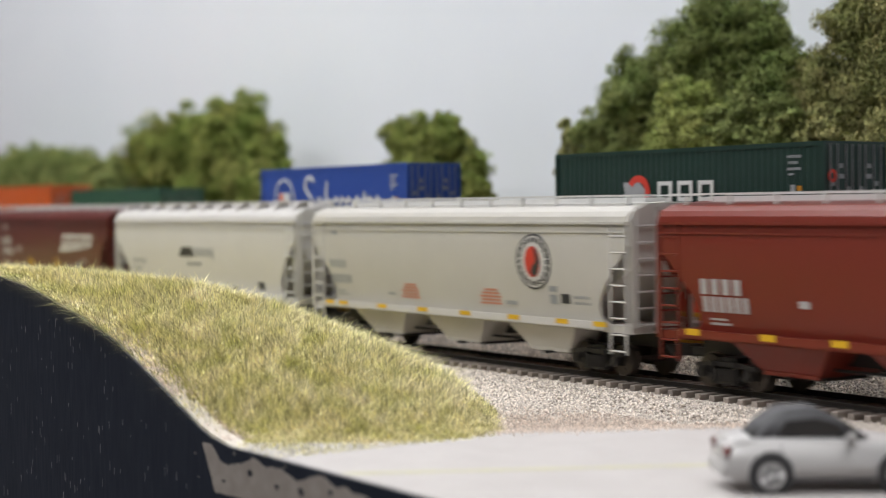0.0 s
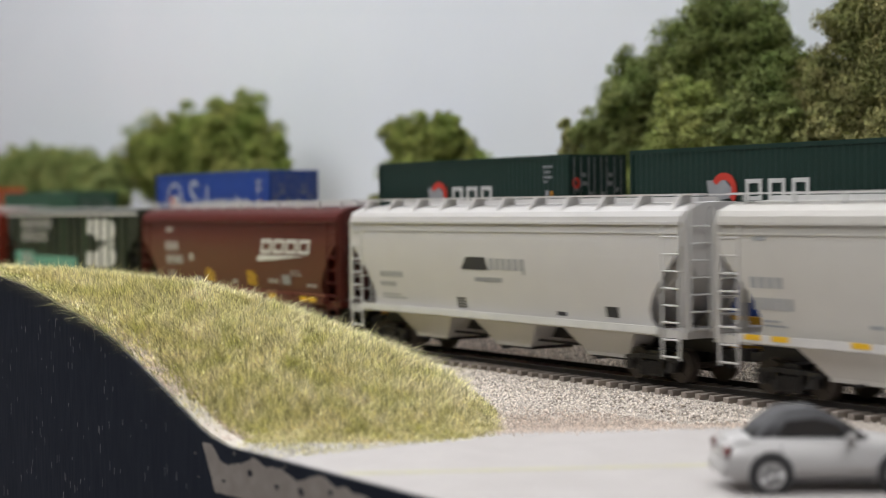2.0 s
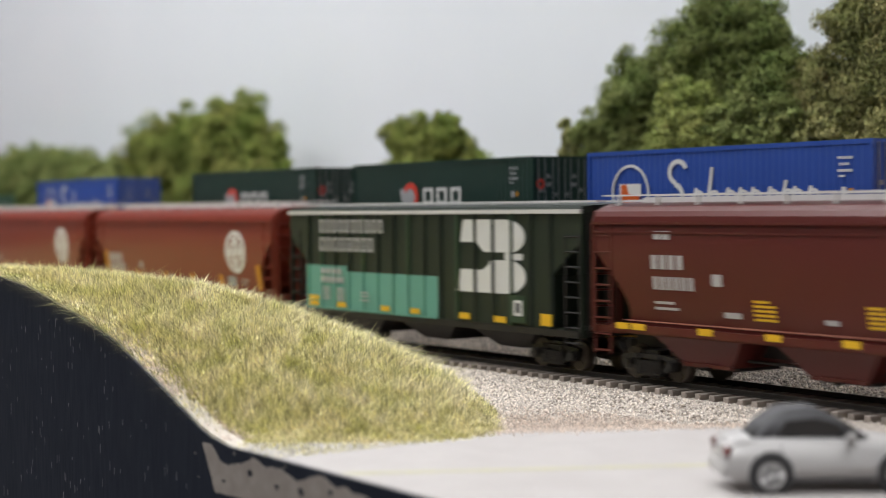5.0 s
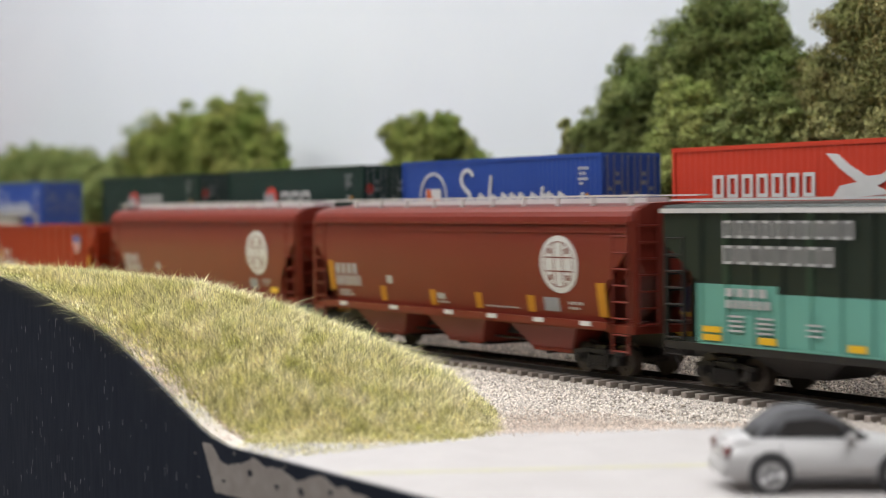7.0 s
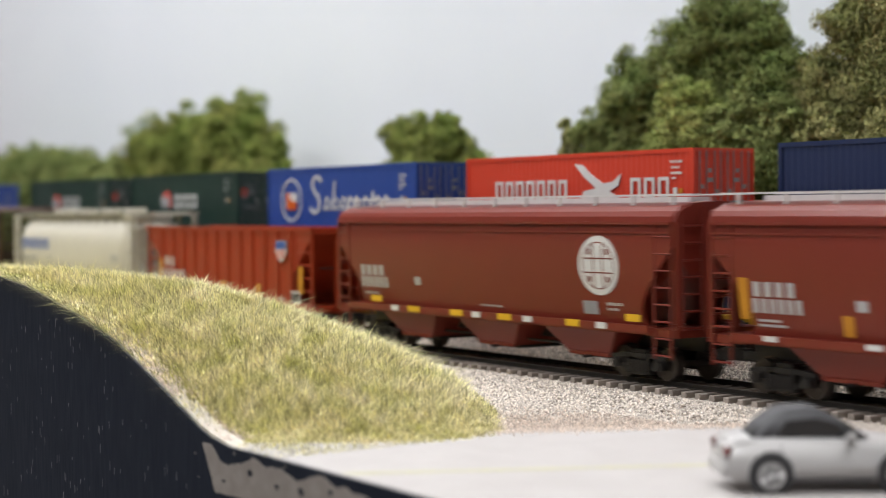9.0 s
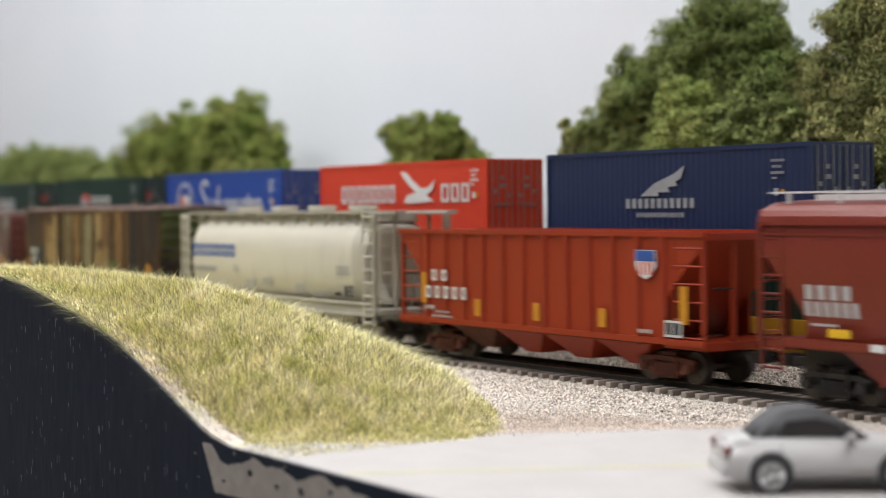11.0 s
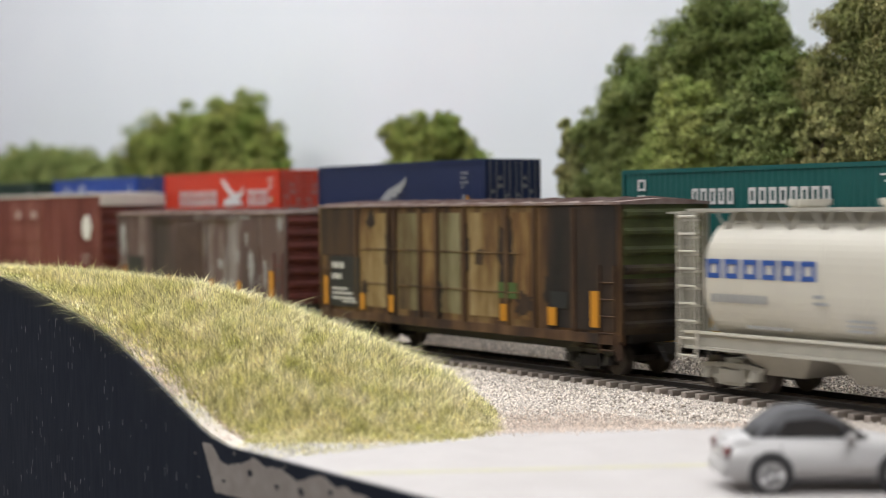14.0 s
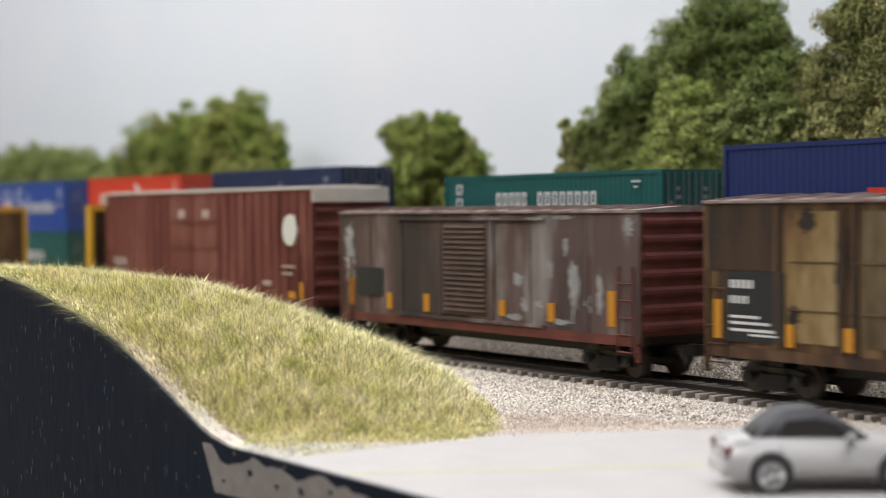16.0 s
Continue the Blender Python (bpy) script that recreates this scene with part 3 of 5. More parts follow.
DARKTREE = "deep green broadleaf model tree with clumped foam foliage"
OLIVE = "olive green bushy model tree in front of the backdrop"
PALETREE = "yellow-green rounded model tree with fine foliage"
tree(486, [(-586, 113, 14), (-599, 103, 13), (-579, 101, 15), (-607, 86, 14), (-588, 86, 18), (-602, 68, 18), (-580, 62, 20)], LEAFD, 141, DARKTREE)
tree(490, [(-546, 116, 20), (-529, 130, 19), (-511, 125, 17), (-497, 108, 15), (-524, 106, 24), (-503, 94, 22), (-540, 92, 20), (-520, 74, 26), (-494, 72, 22), (-556, 100, 15), (-552, 80, 16), (-515, 118, 18)], LEAFD, 142, DARKTREE)
tree(463, [(-524, 94, 14), (-537, 84, 12), (-513, 83, 13), (-545, 70, 13), (-527, 69, 17), (-510, 62, 15)], LEAFL, 143, PALETREE)
tree(470, [(-490, 97, 13), (-500, 84, 13), (-480, 86, 12), (-488, 72, 15), (-474, 68, 13)], LEAFD, 144, DARKTREE)
tree(488, [(-457, 124, 16), (-469, 104, 14), (-444, 128, 20), (-424, 124, 22), (-452, 104, 20), (-430, 102, 22), (-465, 86, 17), (-444, 80, 20), (-420, 82, 24), (-478, 94, 14), (-476, 78, 16)], LEAFO, 145, DARKTREE)
tree(470, [(-466, 79, 9), (-452, 84, 8), (-442, 74, 10), (-459, 66, 11), (-446, 62, 12)], LEAFO, 146, DARKTREE)
tree(484, [(-398, 118, 24), (-378, 108, 24), (-400, 92, 24), (-375, 82, 26), (-410, 72, 18)], LEAFD, 147, DARKTREE)
for k, x in enumerate(range(-606, -370, 34)):
    tree(492 + 4 * (k % 2), [(x, 36 + 5 * (k % 3), 20), (x + 14, 26, 18), (x - 8, 18, 18)], LEAFD, 170 + k, "dark green undergrowth beneath the taller trees")
tree(478, [(-628, 94, 3.5), (-625, 90, 3.5), (-627, 86, 4), (-622, 83, 4.5), (-629, 80, 4), (-624, 77, 5), (-618, 76, 6), (-628, 72, 5), (-621, 69, 7), (-628, 64, 6), (-616, 62, 9)], LEAFO, 148, "slender sparse shrub at the edge of the trees")
tree(488, [(-777, 92, 16), (-758, 92, 14), (-740, 88, 15), (-727, 76, 14), (-789, 74, 12), (-760, 72, 24), (-800, 58, 13), (-758, 50, 26), (-728, 54, 17), (-716, 64, 11), (-748, 80, 16)], LEAFY, 149, PALETREE, False)
tree(492, [(-1124, 97, 25), (-1094, 105, 24), (-1066, 100, 23), (-1132, 80, 20), (-1100, 75, 34), (-1060, 68, 28)], LEAFY, 150, PALETREE, False)
tree(490, [(-1012, 108, 24), (-988, 107, 24), (-967, 92, 22), (-1027, 94, 22), (-992, 82, 32), (-965, 66, 26), (-1015, 64, 28), (-956, 78, 16)], LEAFY, 151, OLIVE, False)
tree(470, [(-942, 76, 14), (-924, 71, 14), (-908, 60, 13), (-935, 58, 20), (-896, 50, 12)], LEAFY, 152, PALETREE, False)
tree(480, [(-1190, 84, 18), (-1208, 78, 20), (-1182, 64, 22), (-1220, 62, 22)], LEAFD, 153, OLIVE, False)
tree(490, [(-1300, 84, 26), (-1265, 76, 24), (-1335, 80, 26), (-1290, 58, 30)], LEAFD, 154, OLIVE, False)
tree(492, [(-1400, 88, 28), (-1370, 84, 24), (-1435, 82, 28), (-1400, 58, 32)], LEAFD, 155, OLIVE, False)
tree(492, [(-1520, 84, 30), (-1480, 80, 28), (-1560, 80, 30), (-1510, 56, 34)], LEAFD, 156, OLIVE, False)
for k, x in enumerate(range(-1120, -360, 42)):
    g = np.random.default_rng(300 + k)
    n = 1500
    u = g.normal(size=(n, 3))
    u /= np.linalg.norm(u, axis=1)[:, None]
    p = np.array([[0, 0, 10]]) + u * np.array([[24, 9, 15]]) * g.uniform(0.5, 1, (n, 1))
    p[:, 2] = np.abs(p[:, 2])
    d = g.normal(size=(n, 3))
    e = np.cross(d, g.normal(size=(n, 3)))
    e /= np.linalg.norm(e, axis=1)[:, None]
    d /= np.linalg.norm(d, axis=1)[:, None]
    v = np.stack([p - d * 1.3, p + e * 0.8, p + d * 1.3, p - e * 0.8], 1).reshape(-1, 3)
    b = cloud("bush", "", v, 4 * np.arange(n)[:, None] + np.array([[0, 1, 2, 3]]), (LEAFD, LEAFY, LEAFO)[k % 3], "", parent=None)
    b.location = (x / 1000, (452 + 6 * math.sin(k * 2.1)) / 1000, -0.0052)
    b["kind"] = ""
    del b["kind"]
    tagged(b, "low green scrub along the foot of the trees", "bush", "scrub behind the tracks")


# ---- rolling stock ----
WHEELSETS = []                             # turned in motions()
SHARED = {}


def shared(name, key, build, material, parent, loc=(0, 0, 0)):
    """A part whose mesh is built once and used again by alike parts."""
    key = (key, material.name)
    if key not in SHARED:
        ob = part(name, build(), material, parent)
        SHARED[key] = ob.data
    else:
        ob = new(name, SHARED[key])
        ob.parent = parent
    ob.location = [c / 1000 for c in loc]
    return ob


def frame_mesh():
    bm = bmesh.new()
    for s in (-1, 1):
        y = s * 12.2
        prism(bm, [(-13.4, 6.6), (-13.0, 7.6), (-6, 8.4), (6, 8.4), (13.0, 7.6), (13.4, 6.6), (5, 7.0), (-5, 7.0)], "y", y - 0.8, y + 0.8)
        prism(bm, [(-12.4, 3.6), (-7.8, 3.6), (-4.2, 1.7), (4.2, 1.7), (7.8, 3.6), (12.4, 3.6), (12.4, 4.6), (7.4, 4.8), (4.0, 2.9), (-4.0, 2.9), (-7.4, 4.8), (-12.4, 4.6)], "y", y - 0.7, y + 0.7)
        for x in (-10.2, 10.2):
            box(bm, x - 2.2, x + 2.2, y - 0.9, y + 0.9, 3.6, 7.0)
        disc(bm, -10.2, y + s * 0.8, y + s * 1.9, 5.0, 1.7, 1.7, 12)
        disc(bm, 10.2, y + s * 0.8, y + s * 1.9, 5.0, 1.7, 1.7, 12)
        for x in (-2.6, 0, 2.6):
            rod(bm, (x, y + s * 1.0, 2.6), (x, y + s * 1.0, 6.4), 1.0, 8)
        box(bm, -5.6, -4.4, y - 1.4, y + 1.4, 2.0, 8.2)
        box(bm, 4.4, 5.6, y - 1.4, y + 1.4, 2.0, 8.2)
    box(bm, -3.4, 3.4, -12, 12, 5.4, 9.6)
    return bm


def wheel_mesh():
    bm = bmesh.new()
    rod(bm, (0, -11.5, 0), (0, 11.5, 0), 1.0, 8)
    for s in (-1, 1):
        rod(bm, (0, s * 7.6, 0), (0, s * 9.9, 0), 5.05, 24)
        rod(bm, (0, s * 7.1, 0), (0, s * 7.6, 0), 5.75, 24)
        for k in range(5):
            a = k * 1.2566
            rod(bm, (math.cos(a) * 2.9, s * 9.7, math.sin(a) * 2.9), (math.cos(a) * 2.9, s * 10.15, math.sin(a) * 2.9), 0.55, 6)
    return bm


def truck(parent, x, material, turning=True):
    t = shared("truck", "truck", frame_mesh, material, parent, (x, 0, 0))
    for dx in (-10.2, 10.2):
        w = shared("wheelset", "wheel", wheel_mesh, WHEEL, t, (dx, 0, 5.08))
        if turning:
            WHEELSETS.append(w)


def coupler_mesh():
    bm = boxes((-7, 2.2, -1.3, 1.3, 8.2, 10.6), (1.2, 4.4, -2.4, 0.4, 7.6, 11.4), (3.2, 5.2, 0.2, 1.8, 7.8, 11.2))
    rod(bm, (0, -4, 10), (4, -4.6, 5.5), 0.35)
    return bm


def couplers(parent, half):
    for s in (1, -1):
        c = shared("coupler", "coupler", coupler_mesh, BLACK, parent, (s * (half + 3), 0, 0))
        c.rotation_euler = (0, 0, 0 if s > 0 else math.pi)


def ladder(parent, material, x0, x1, y, z0, z1, step=4.6, r=0.42, along="x"):
    bm = bmesh.new()
    def at(u, z):
        return (u, y, z) if along == "x" else (y, u, z)
    for u in (x0, x1):
        rod(bm, at(u, z0), at(u, z1), r)
    z = z0 + 1.0
    while z < z1:
        rod(bm, at(x0, z), at(x1, z), r * 0.85, 5)
        z += step
    part("ladder", bm, material, parent)


def bars(parent, name, rects, material, y=-18.55, label=""):
    for r in rects:
        part(name, plates([r], y), material, parent, label)


def each(parent, name, rects, material, y=-18.55):
    for r in rects:
        part(name, plates([r], y), material, parent)


def hopper(name, label, paint, half=102.0, sill=None, board=STEEL, eave=49.6, truck_mat=BLACK, rungs=None, scallop=False, chute=15.8):
    """A covered grain hopper with rounded roof, cut-away ends and three chutes."""
    t = thing(name, label, "hopper car", "hopper cars of the freight train")
    sill, rungs = sill or paint, rungs or paint
    BOWED.add(t.name)
    k = half
    cutaway = [(k, eave - 7), (k - 3.0, eave - 10.5), (k - 7.4, eave - 15), (k - 11.8, eave - 19.5), (k - 15.0, eave - 24), (k - 16.2, 22.5), (k - 15.8, 19.5), (k - 14, 17)]
    side = [(-k, eave + 0.4), (k, eave + 0.4)] + cutaway + [(-x, z) for x, z in cutaway[::-1]]
    for y in (-18.5, 17.6):
        part("side_sheet", bend(prism(bmesh.new(), side, "y", y, y + 0.9)), paint, t)
    core = [(-k + 0.6, eave), (k - 0.6, eave), (k - 0.6, eave - 13), (k - 33, 15.5), (-k + 33, 15.5), (-k + 0.6, eave - 13)]
    part("body", prism(bmesh.new(), core, "y", -14.6, 14.6), paint, t)
    arc = [(-18.5, eave + 0.35), (-18.2, eave + 2.0), (-17.0, eave + 3.6), (-14.6, eave + 5.0), (-11, eave + 6.0), (0, eave + 6.6), (11, eave + 6.0), (14.6, eave + 5.0), (17.0, eave + 3.6), (18.2, eave + 2.0), (18.5, eave + 0.35)]
    roof = part("roof", prism(bmesh.new(), arc, "x", -k, k), paint, t)
    part("eave_rail", boxes((-k, k, -19.1, -18.4, eave - 0.5, eave + 0.35), (-k, k, 18.4, 19.1, eave - 0.5, eave + 0.35)), paint, t)
    part("eave_ridge", boxes((-k, k, -18.75, -17.6, eave - 3.3, eave - 2.7)), paint, t)
    part("trough_hatch", boxes((-k + 8, k - 8, -4.5, 4.5, eave + 6.2, eave + 8.0)), board, roof)
    for y in (-13.0, 9.0):
        part("running_board", boxes((-k - 2, k + 2, y, y + 4.0, eave + 8.4, eave + 8.9)), board, t, "pale steel running board")
    n = 11
    for i in range(n):
        bm = bmesh.new()
        x = -k + 6 + i * (2 * k - 12) / (n - 1)
        if scallop:
            prism(bm, [(-14.8, eave + 5.0), (-16.8, eave + 3.5), (-13.4, eave + 8.4), (-9, eave + 8.4), (-9, eave + 6)], "x", x - 0.7, x + 0.7)
        else:
            box(bm, x - 0.5, x + 0.5, -13.2, -12.4, eave + 4.4, eave + 8.4)
        part("bracket", bm, board if not scallop else paint, t)
    for s in (-1, 1):
        part("side_sill", boxes((-k + 10, k - 10, s * 18.9 - 0.5, s * 18.9 + 0.3, 15.6, 17.9)), sill, t)
        part("sill_web", boxes((-k + 11, k - 11, s * 16.6 - 1.8, s * 16.6 + 1.8, 15.0, 17.2)), paint, t)
        part("end_platform", boxes((s * (k - 13), s * (k + 1.5), -17.6, 17.6, 14.6, 17.0) if s > 0 else (-(k + 1.5), -(k - 13), -17.6, 17.6, 14.6, 17.0)), paint, t)
        e = s * (k + 0.8)
        bm = bmesh.new()
        for y in (-17.4, -6.5, 6.5, 17.4):
            box(bm, min(e, e + s), max(e, e + s), y - 0.7, y + 0.7, 14.6, eave + (0 if abs(y) > 10 else 5))
        prism(bm, [(-18.2, eave + 0.5), (-16.8, eave + 3.6), (-11, eave + 6), (11, eave + 6), (16.8, eave + 3.6), (18.2, eave + 0.5), (17.0, eave - 9), (13, eave - 16), (-13, eave - 16), (-17.0, eave - 9)], "x", e - 0.6, e + 0.4)
        part("end_frame", bm, paint, t)
        ladder(t, rungs, s * (k - 8.5), s * (k - 0.6), -18.4, 8.0, eave + 0.2, 5.2)
        ladder(t, rungs, -16.2, -8.2, s * (k + 2.0), 16.5, eave + 4, 5.2, along="y")
    for cx in (-53, 0, 53):
        bm = bmesh.new()
        prism(bm, [(cx - 22, -chute), (cx + 19, -chute), (cx + 19, chute), (cx - 22, chute)], "z", 16.0, 6.4, [(cx - 10, 3.6 - chute), (cx + 11, 3.6 - chute), (cx + 11, chute - 3.6), (cx - 10, chute - 3.6)])
        c = part("chute", bm, paint, t)
        part("chute_rib", boxes((cx - 10, cx + 11.4, 3.0 - chute, 4.0 - chute, 6.0, 7.0)), paint, c)
        part("gate", boxes((cx - 9.6, cx + 10, -9, 9, 5.2, 6.4)), BLACK, c)
        part("gate_rod", rod(bmesh.new(), (cx + 2, -16.0, 5.9), (cx + 2, -12.0, 5.9), 0.5), BLACK, c)
    part("centre_sill", boxes((-k + 2, k - 2, -3, 3, 9.5, 14)), BLACK, t)
    for x in (-79, 79):
        truck(t, x, truck_mat)
    part("brake_pipe", rod(bmesh.new(), (-k + 8, -7.5, 8.6), (k - 8, -7.5, 8.6), 0.5), BLACK, t)
    couplers(t, k)
    return t


# grey hopper with a round red and black emblem
hop_a = hopper("hopper_car", "pale grey covered hopper with round red and black emblem", GREY, sill=PALE, rungs=PALE)
bm = disc(bmesh.new(), 52.1, -18.72, -18.4, 36.4, 9.6, 9.3, 36)
em = part("emblem", bm, PALE, hop_a, "oval emblem in black, white and red")
part("emblem_ring", disc(bmesh.new(), 52.1, -18.8, -18.5, 36.4, 9.7, 9.4, 36, 0.94), INK, em)
bm = bmesh.new()
for i in range(22):
    a = i * 0.2856
    x, z = 52.1 + 7.7 * math.cos(a), 36.4 + 7.4 * math.sin(a)
    prism(bm, [(x - 0.7, z - 0.8), (x + 0.7, z - 0.8), (x + 0.7, z + 0.8), (x - 0.7, z + 0.8)], "y", -18.8, -18.5)
part("emblem_bar", bm, INK, em)
part("emblem_red", disc(bmesh.new(), 51.8, -18.82, -18.5, 36.4, 4.4, 5.3, 28), RED, em)
prt = [(52.0, 41.7), (54.6, 40.2), (56.2, 36.4), (54.6, 32.6), (52.2, 31.0), (50.6, 32.6), (51.4, 34.6), (53.6, 36.6), (53.2, 39.4)]
part("emblem_black", prism(bmesh.new(), prt, "y", -18.9, -18.6), INK, em)
bars(hop_a, "lettering", word(-88.7, 31.2, -75, 34.4, 4) + word(-88, 25, -71.6, 28.5, 6) + [(-87.4, 44.7, -82.7, 45.9), (-85, 21.5, -78, 22.2), (-85, 20.2, -76, 20.8)] + word(73, 24.6, 82, 25.6, 5) + word(73, 22.7, 82, 23.6, 5) + [(60, 26.5, 64, 28.5), (60, 22.5, 64, 25.5), (34, 21.2, 40, 22.6), (-45, 21.5, -40, 22.6)], GREYINK)
bars(hop_a, "stencil", [(66.1, 22.8, 70.8, 26.0)], INK)
bars(hop_a, "red_notice", [(a + d, z, a + 12.5 - d * 0.6, z + 0.75) for a in (-35, 18.5) for z, d in ((20.8, 0), (22.0, 0.8), (23.2, 0), (24.4, 1.5), (25.6, 3))], SALMON, label="faded red notice")
each(hop_a, "reflector", [(x, 16.4, x + 6.6, 18.0) for x in (-90, -87 + 8, -49, -19.8, 8.7, 38.6, 66, 86)], YELLOW, -19.45)

# brown hoppers
def brown_hopper(label):
    return hopper("hopper_car", label, BROWN)


hop_b = brown_hopper("mineral brown covered hopper with white lettering")
bars(hop_b, "lettering", word(-84, 28.6, -65.4, 33.2, 4, 0.62) + word(-83.5, 23.4, -63.1, 28.0, 6, 0.62) + [(-81, 19.6, -72.5, 20.3), (-81, 21, -74, 21.6), (-44, 26, -40, 28)], LETTER)
each(hop_b, "reflector", [(x, 16.3, x + 6, 18.2) for x in (-89, -57.5, -30.2, 0, 30, 58, 82)], YELLOW, -19.45)


def cross_emblem(car, x, z):
    e = part("emblem", disc(bmesh.new(), x, -18.72, -18.4, z, 10.2, 9.6, 36), WHITE, car, "round white emblem with a cross")
    bm = disc(bmesh.new(), x, -18.8, -18.5, z, 8.2, 7.7, 32, 0.955)
    for r in ((x - 2.6, z - 7, x - 2.1, z + 7), (x + 2.1, z - 7, x + 2.6, z + 7), (x - 7.2, z + 2.1, x + 7.2, z + 2.5), (x - 7.2, z - 2.5, x + 7.2, z - 2.1)):
        box(bm, r[0], r[2], -18.8, -18.5, r[1], r[3])
    for sx in (-1, 1):
        for sz in (-1, 1):
            box(bm, x + sx * 4.6 - 0.8, x + sx * 4.6 + 0.8, -18.8, -18.5, z + sz * 4.4 - 0.9, z + sz * 4.4 + 0.9)
    part("emblem_cross", bm, BROWN, e)


hop_g = brown_hopper("mineral brown covered hopper with white cross emblem and amber bars")
cross_emblem(hop_g, 65.3, 35.8)
each(hop_g, "amber_bar", [(-91, 22, -87, 34), (-51.5, 19.0, -47.5, 24.7), (-16, 18.8, -12, 24.6), (14, 19.1, 18, 24.7), (45.6, 19.2, 49.8, 24.9), (84.6, 19.2, 89, 30.3)], AMBER)
bars(hop_g, "lettering", word(-85, 28.8, -67.1, 33, 4, 0.62) + word(-85.5, 24.1, -65, 28.2, 6, 0.62) + [(-84, 20.2, -73, 20.9), (-84, 21.6, -75, 22.3), (-46, 26, -42, 29)] + word(69, 22.6, 77, 23.6, 4) + word(69, 21, 75, 21.8, 3) + [(-11, 20, -4, 20.6), (20, 20, 40, 20.4), (-11, 21.4, -6, 23.5)], LETTER)
bars(hop_g, "stencil", [(55.3, 20.0, 63.6, 24.6)], GREYINK)
each(hop_g, "reflector", [(x, 16.3, x + 5.6, 17.8) for x in (-79.5, -41, -2.6, 25, 52.4, 78)], WHITE, -19.45)

hop_f = brown_hopper("mineral brown covered hopper with white cross emblem and yellow reflectors")
cross_emblem(hop_f, 65.9, 35.9)
bars(hop_f, "lettering", word(-85, 28.8, -66.7, 32.8, 4, 0.62) + word(-85.5, 24.2, -64.6, 28.3, 6, 0.62) + [(-84, 21.5, -74, 22.2), (-46, 26, -42, 29), (-4, 20, 10, 20.5)] + word(69, 23.2, 77, 24.2, 4) + word(69, 21.6, 75, 22.4, 3), LETTER)
bars(hop_f, "stencil", [(56.3, 20.0, 63.8, 24.3)], GREYINK)
each(hop_f, "reflector", [(-75, 18.9, -67, 21.2), (-48, 15.9, -40, 18.1), (-19, 15.9, -11, 18.1), (11, 15.9, 19, 18.1), (50, 15.9, 57, 18.1), (81, 18.9, 88, 21.2)], YELLOW, -19.45)
each(hop_f, "white_tick", [(x, 15.9, x + 5, 17.9) for x in (-60, -5, 26, 66)], WHITE, -19.45)

# pale hopper with a dark company mark
hop_d = hopper("hopper_car", "pale grey covered hopper with dark slanted company mark", PALE, half=99.0, sill=WHITE, rungs=WHITE, board=PALE, scallop=True, chute=13.4)
bm = prism(bmesh.new(), [(-20.3, 32.8), (-3.2, 32.8), (-5.0, 37.3), (-16.5, 37.3)], "y", -18.7, -18.5)
part("company_mark", bm, INK, hop_d, "dark slanted mark")
bars(hop_d, "lettering", word(-2.0, 33, 19.8, 37, 6, 0.55) + [(17.5, 31.6, 18.6, 34)] + word(-11.8, 28.6, 5, 30.2, 8, 0.7) + word(-77.4, 28.6, -60.1, 30.7, 6) + word(-77.4, 25, -66, 26.7, 4) + [(-77, 21.6, -64, 22.1), (-77, 20.4, -60, 20.9)], GREYINK)
bars(hop_d, "stencil", [(61.2, 19.4, 67.2, 22.8)] + [(-25, z, -19.3, z + 0.6) for z in (18.8, 19.8, 20.8, 21.8)] + [(34.8, 18.6, 39.7, 20)], INK)

# dark maroon hopper with slanted white company letters
hop_c = hopper("hopper_car", "dark maroon covered hopper with slanted white company mark", MAROON, half=99.5)
blocks(hop_c, "company_mark", [marks(31.0, 35.8, 77.0, 42.0, 4, 0.84, 0.24, 0.32)], WHITE, -18.55, label="slanted white block mark")
part("swoosh", prism(bmesh.new(), [(26.8, 32.2), (29.0, 35.0), (72.2, 35.0), (60, 34.2), (44, 33.0)], "y", -18.7, -18.5), WHITE, hop_c)
bars(hop_c, "lettering", word(-70, 44.6, -62, 47.2, 2, 0.8) + word(-71, 35.5, -55.4, 39.8, 4, 0.62) + word(-70.7, 29.2, -51.3, 33.2, 6, 0.62) + [(-70.8, 23, -60, 23.8), (-70.8, 24.8, -62, 25.6), (-44, 31, -40, 34.5)] + word(36, 23, 46, 24.6, 5) + word(57.2, 26.6, 68, 27.2, 4) + word(57.2, 28.0, 66, 28.6, 4) + word(71, 22, 80, 23.4, 4) + [(-40, 21.8, -33, 23.5), (0, 21.8, 5, 23.2)], LETTER)
bars(hop_c, "stencil", [(49.1, 22.6, 56.3, 26.7)], GREYINK)
bars(hop_c, "yellow_notice", [(a, z, a + w, z + 0.7) for a in (-27.5, 15.5) for z, w in ((21.6, 9), (22.9, 9), (24.2, 9), (25.5, 9), (26.8, 6.5))], YELLOW)
bars(hop_c, "sill_stripe", [(-87, 18.8, 87, 19.2)], SALMON, -18.6)
each(hop_c, "reflector", [(x, 16.4, x + 6.2, 18.4) for x in (-87, -79.4, -48.8, -20.5, 8.8, 40.8, 69, 76.6)], YELLOW, -19.45)

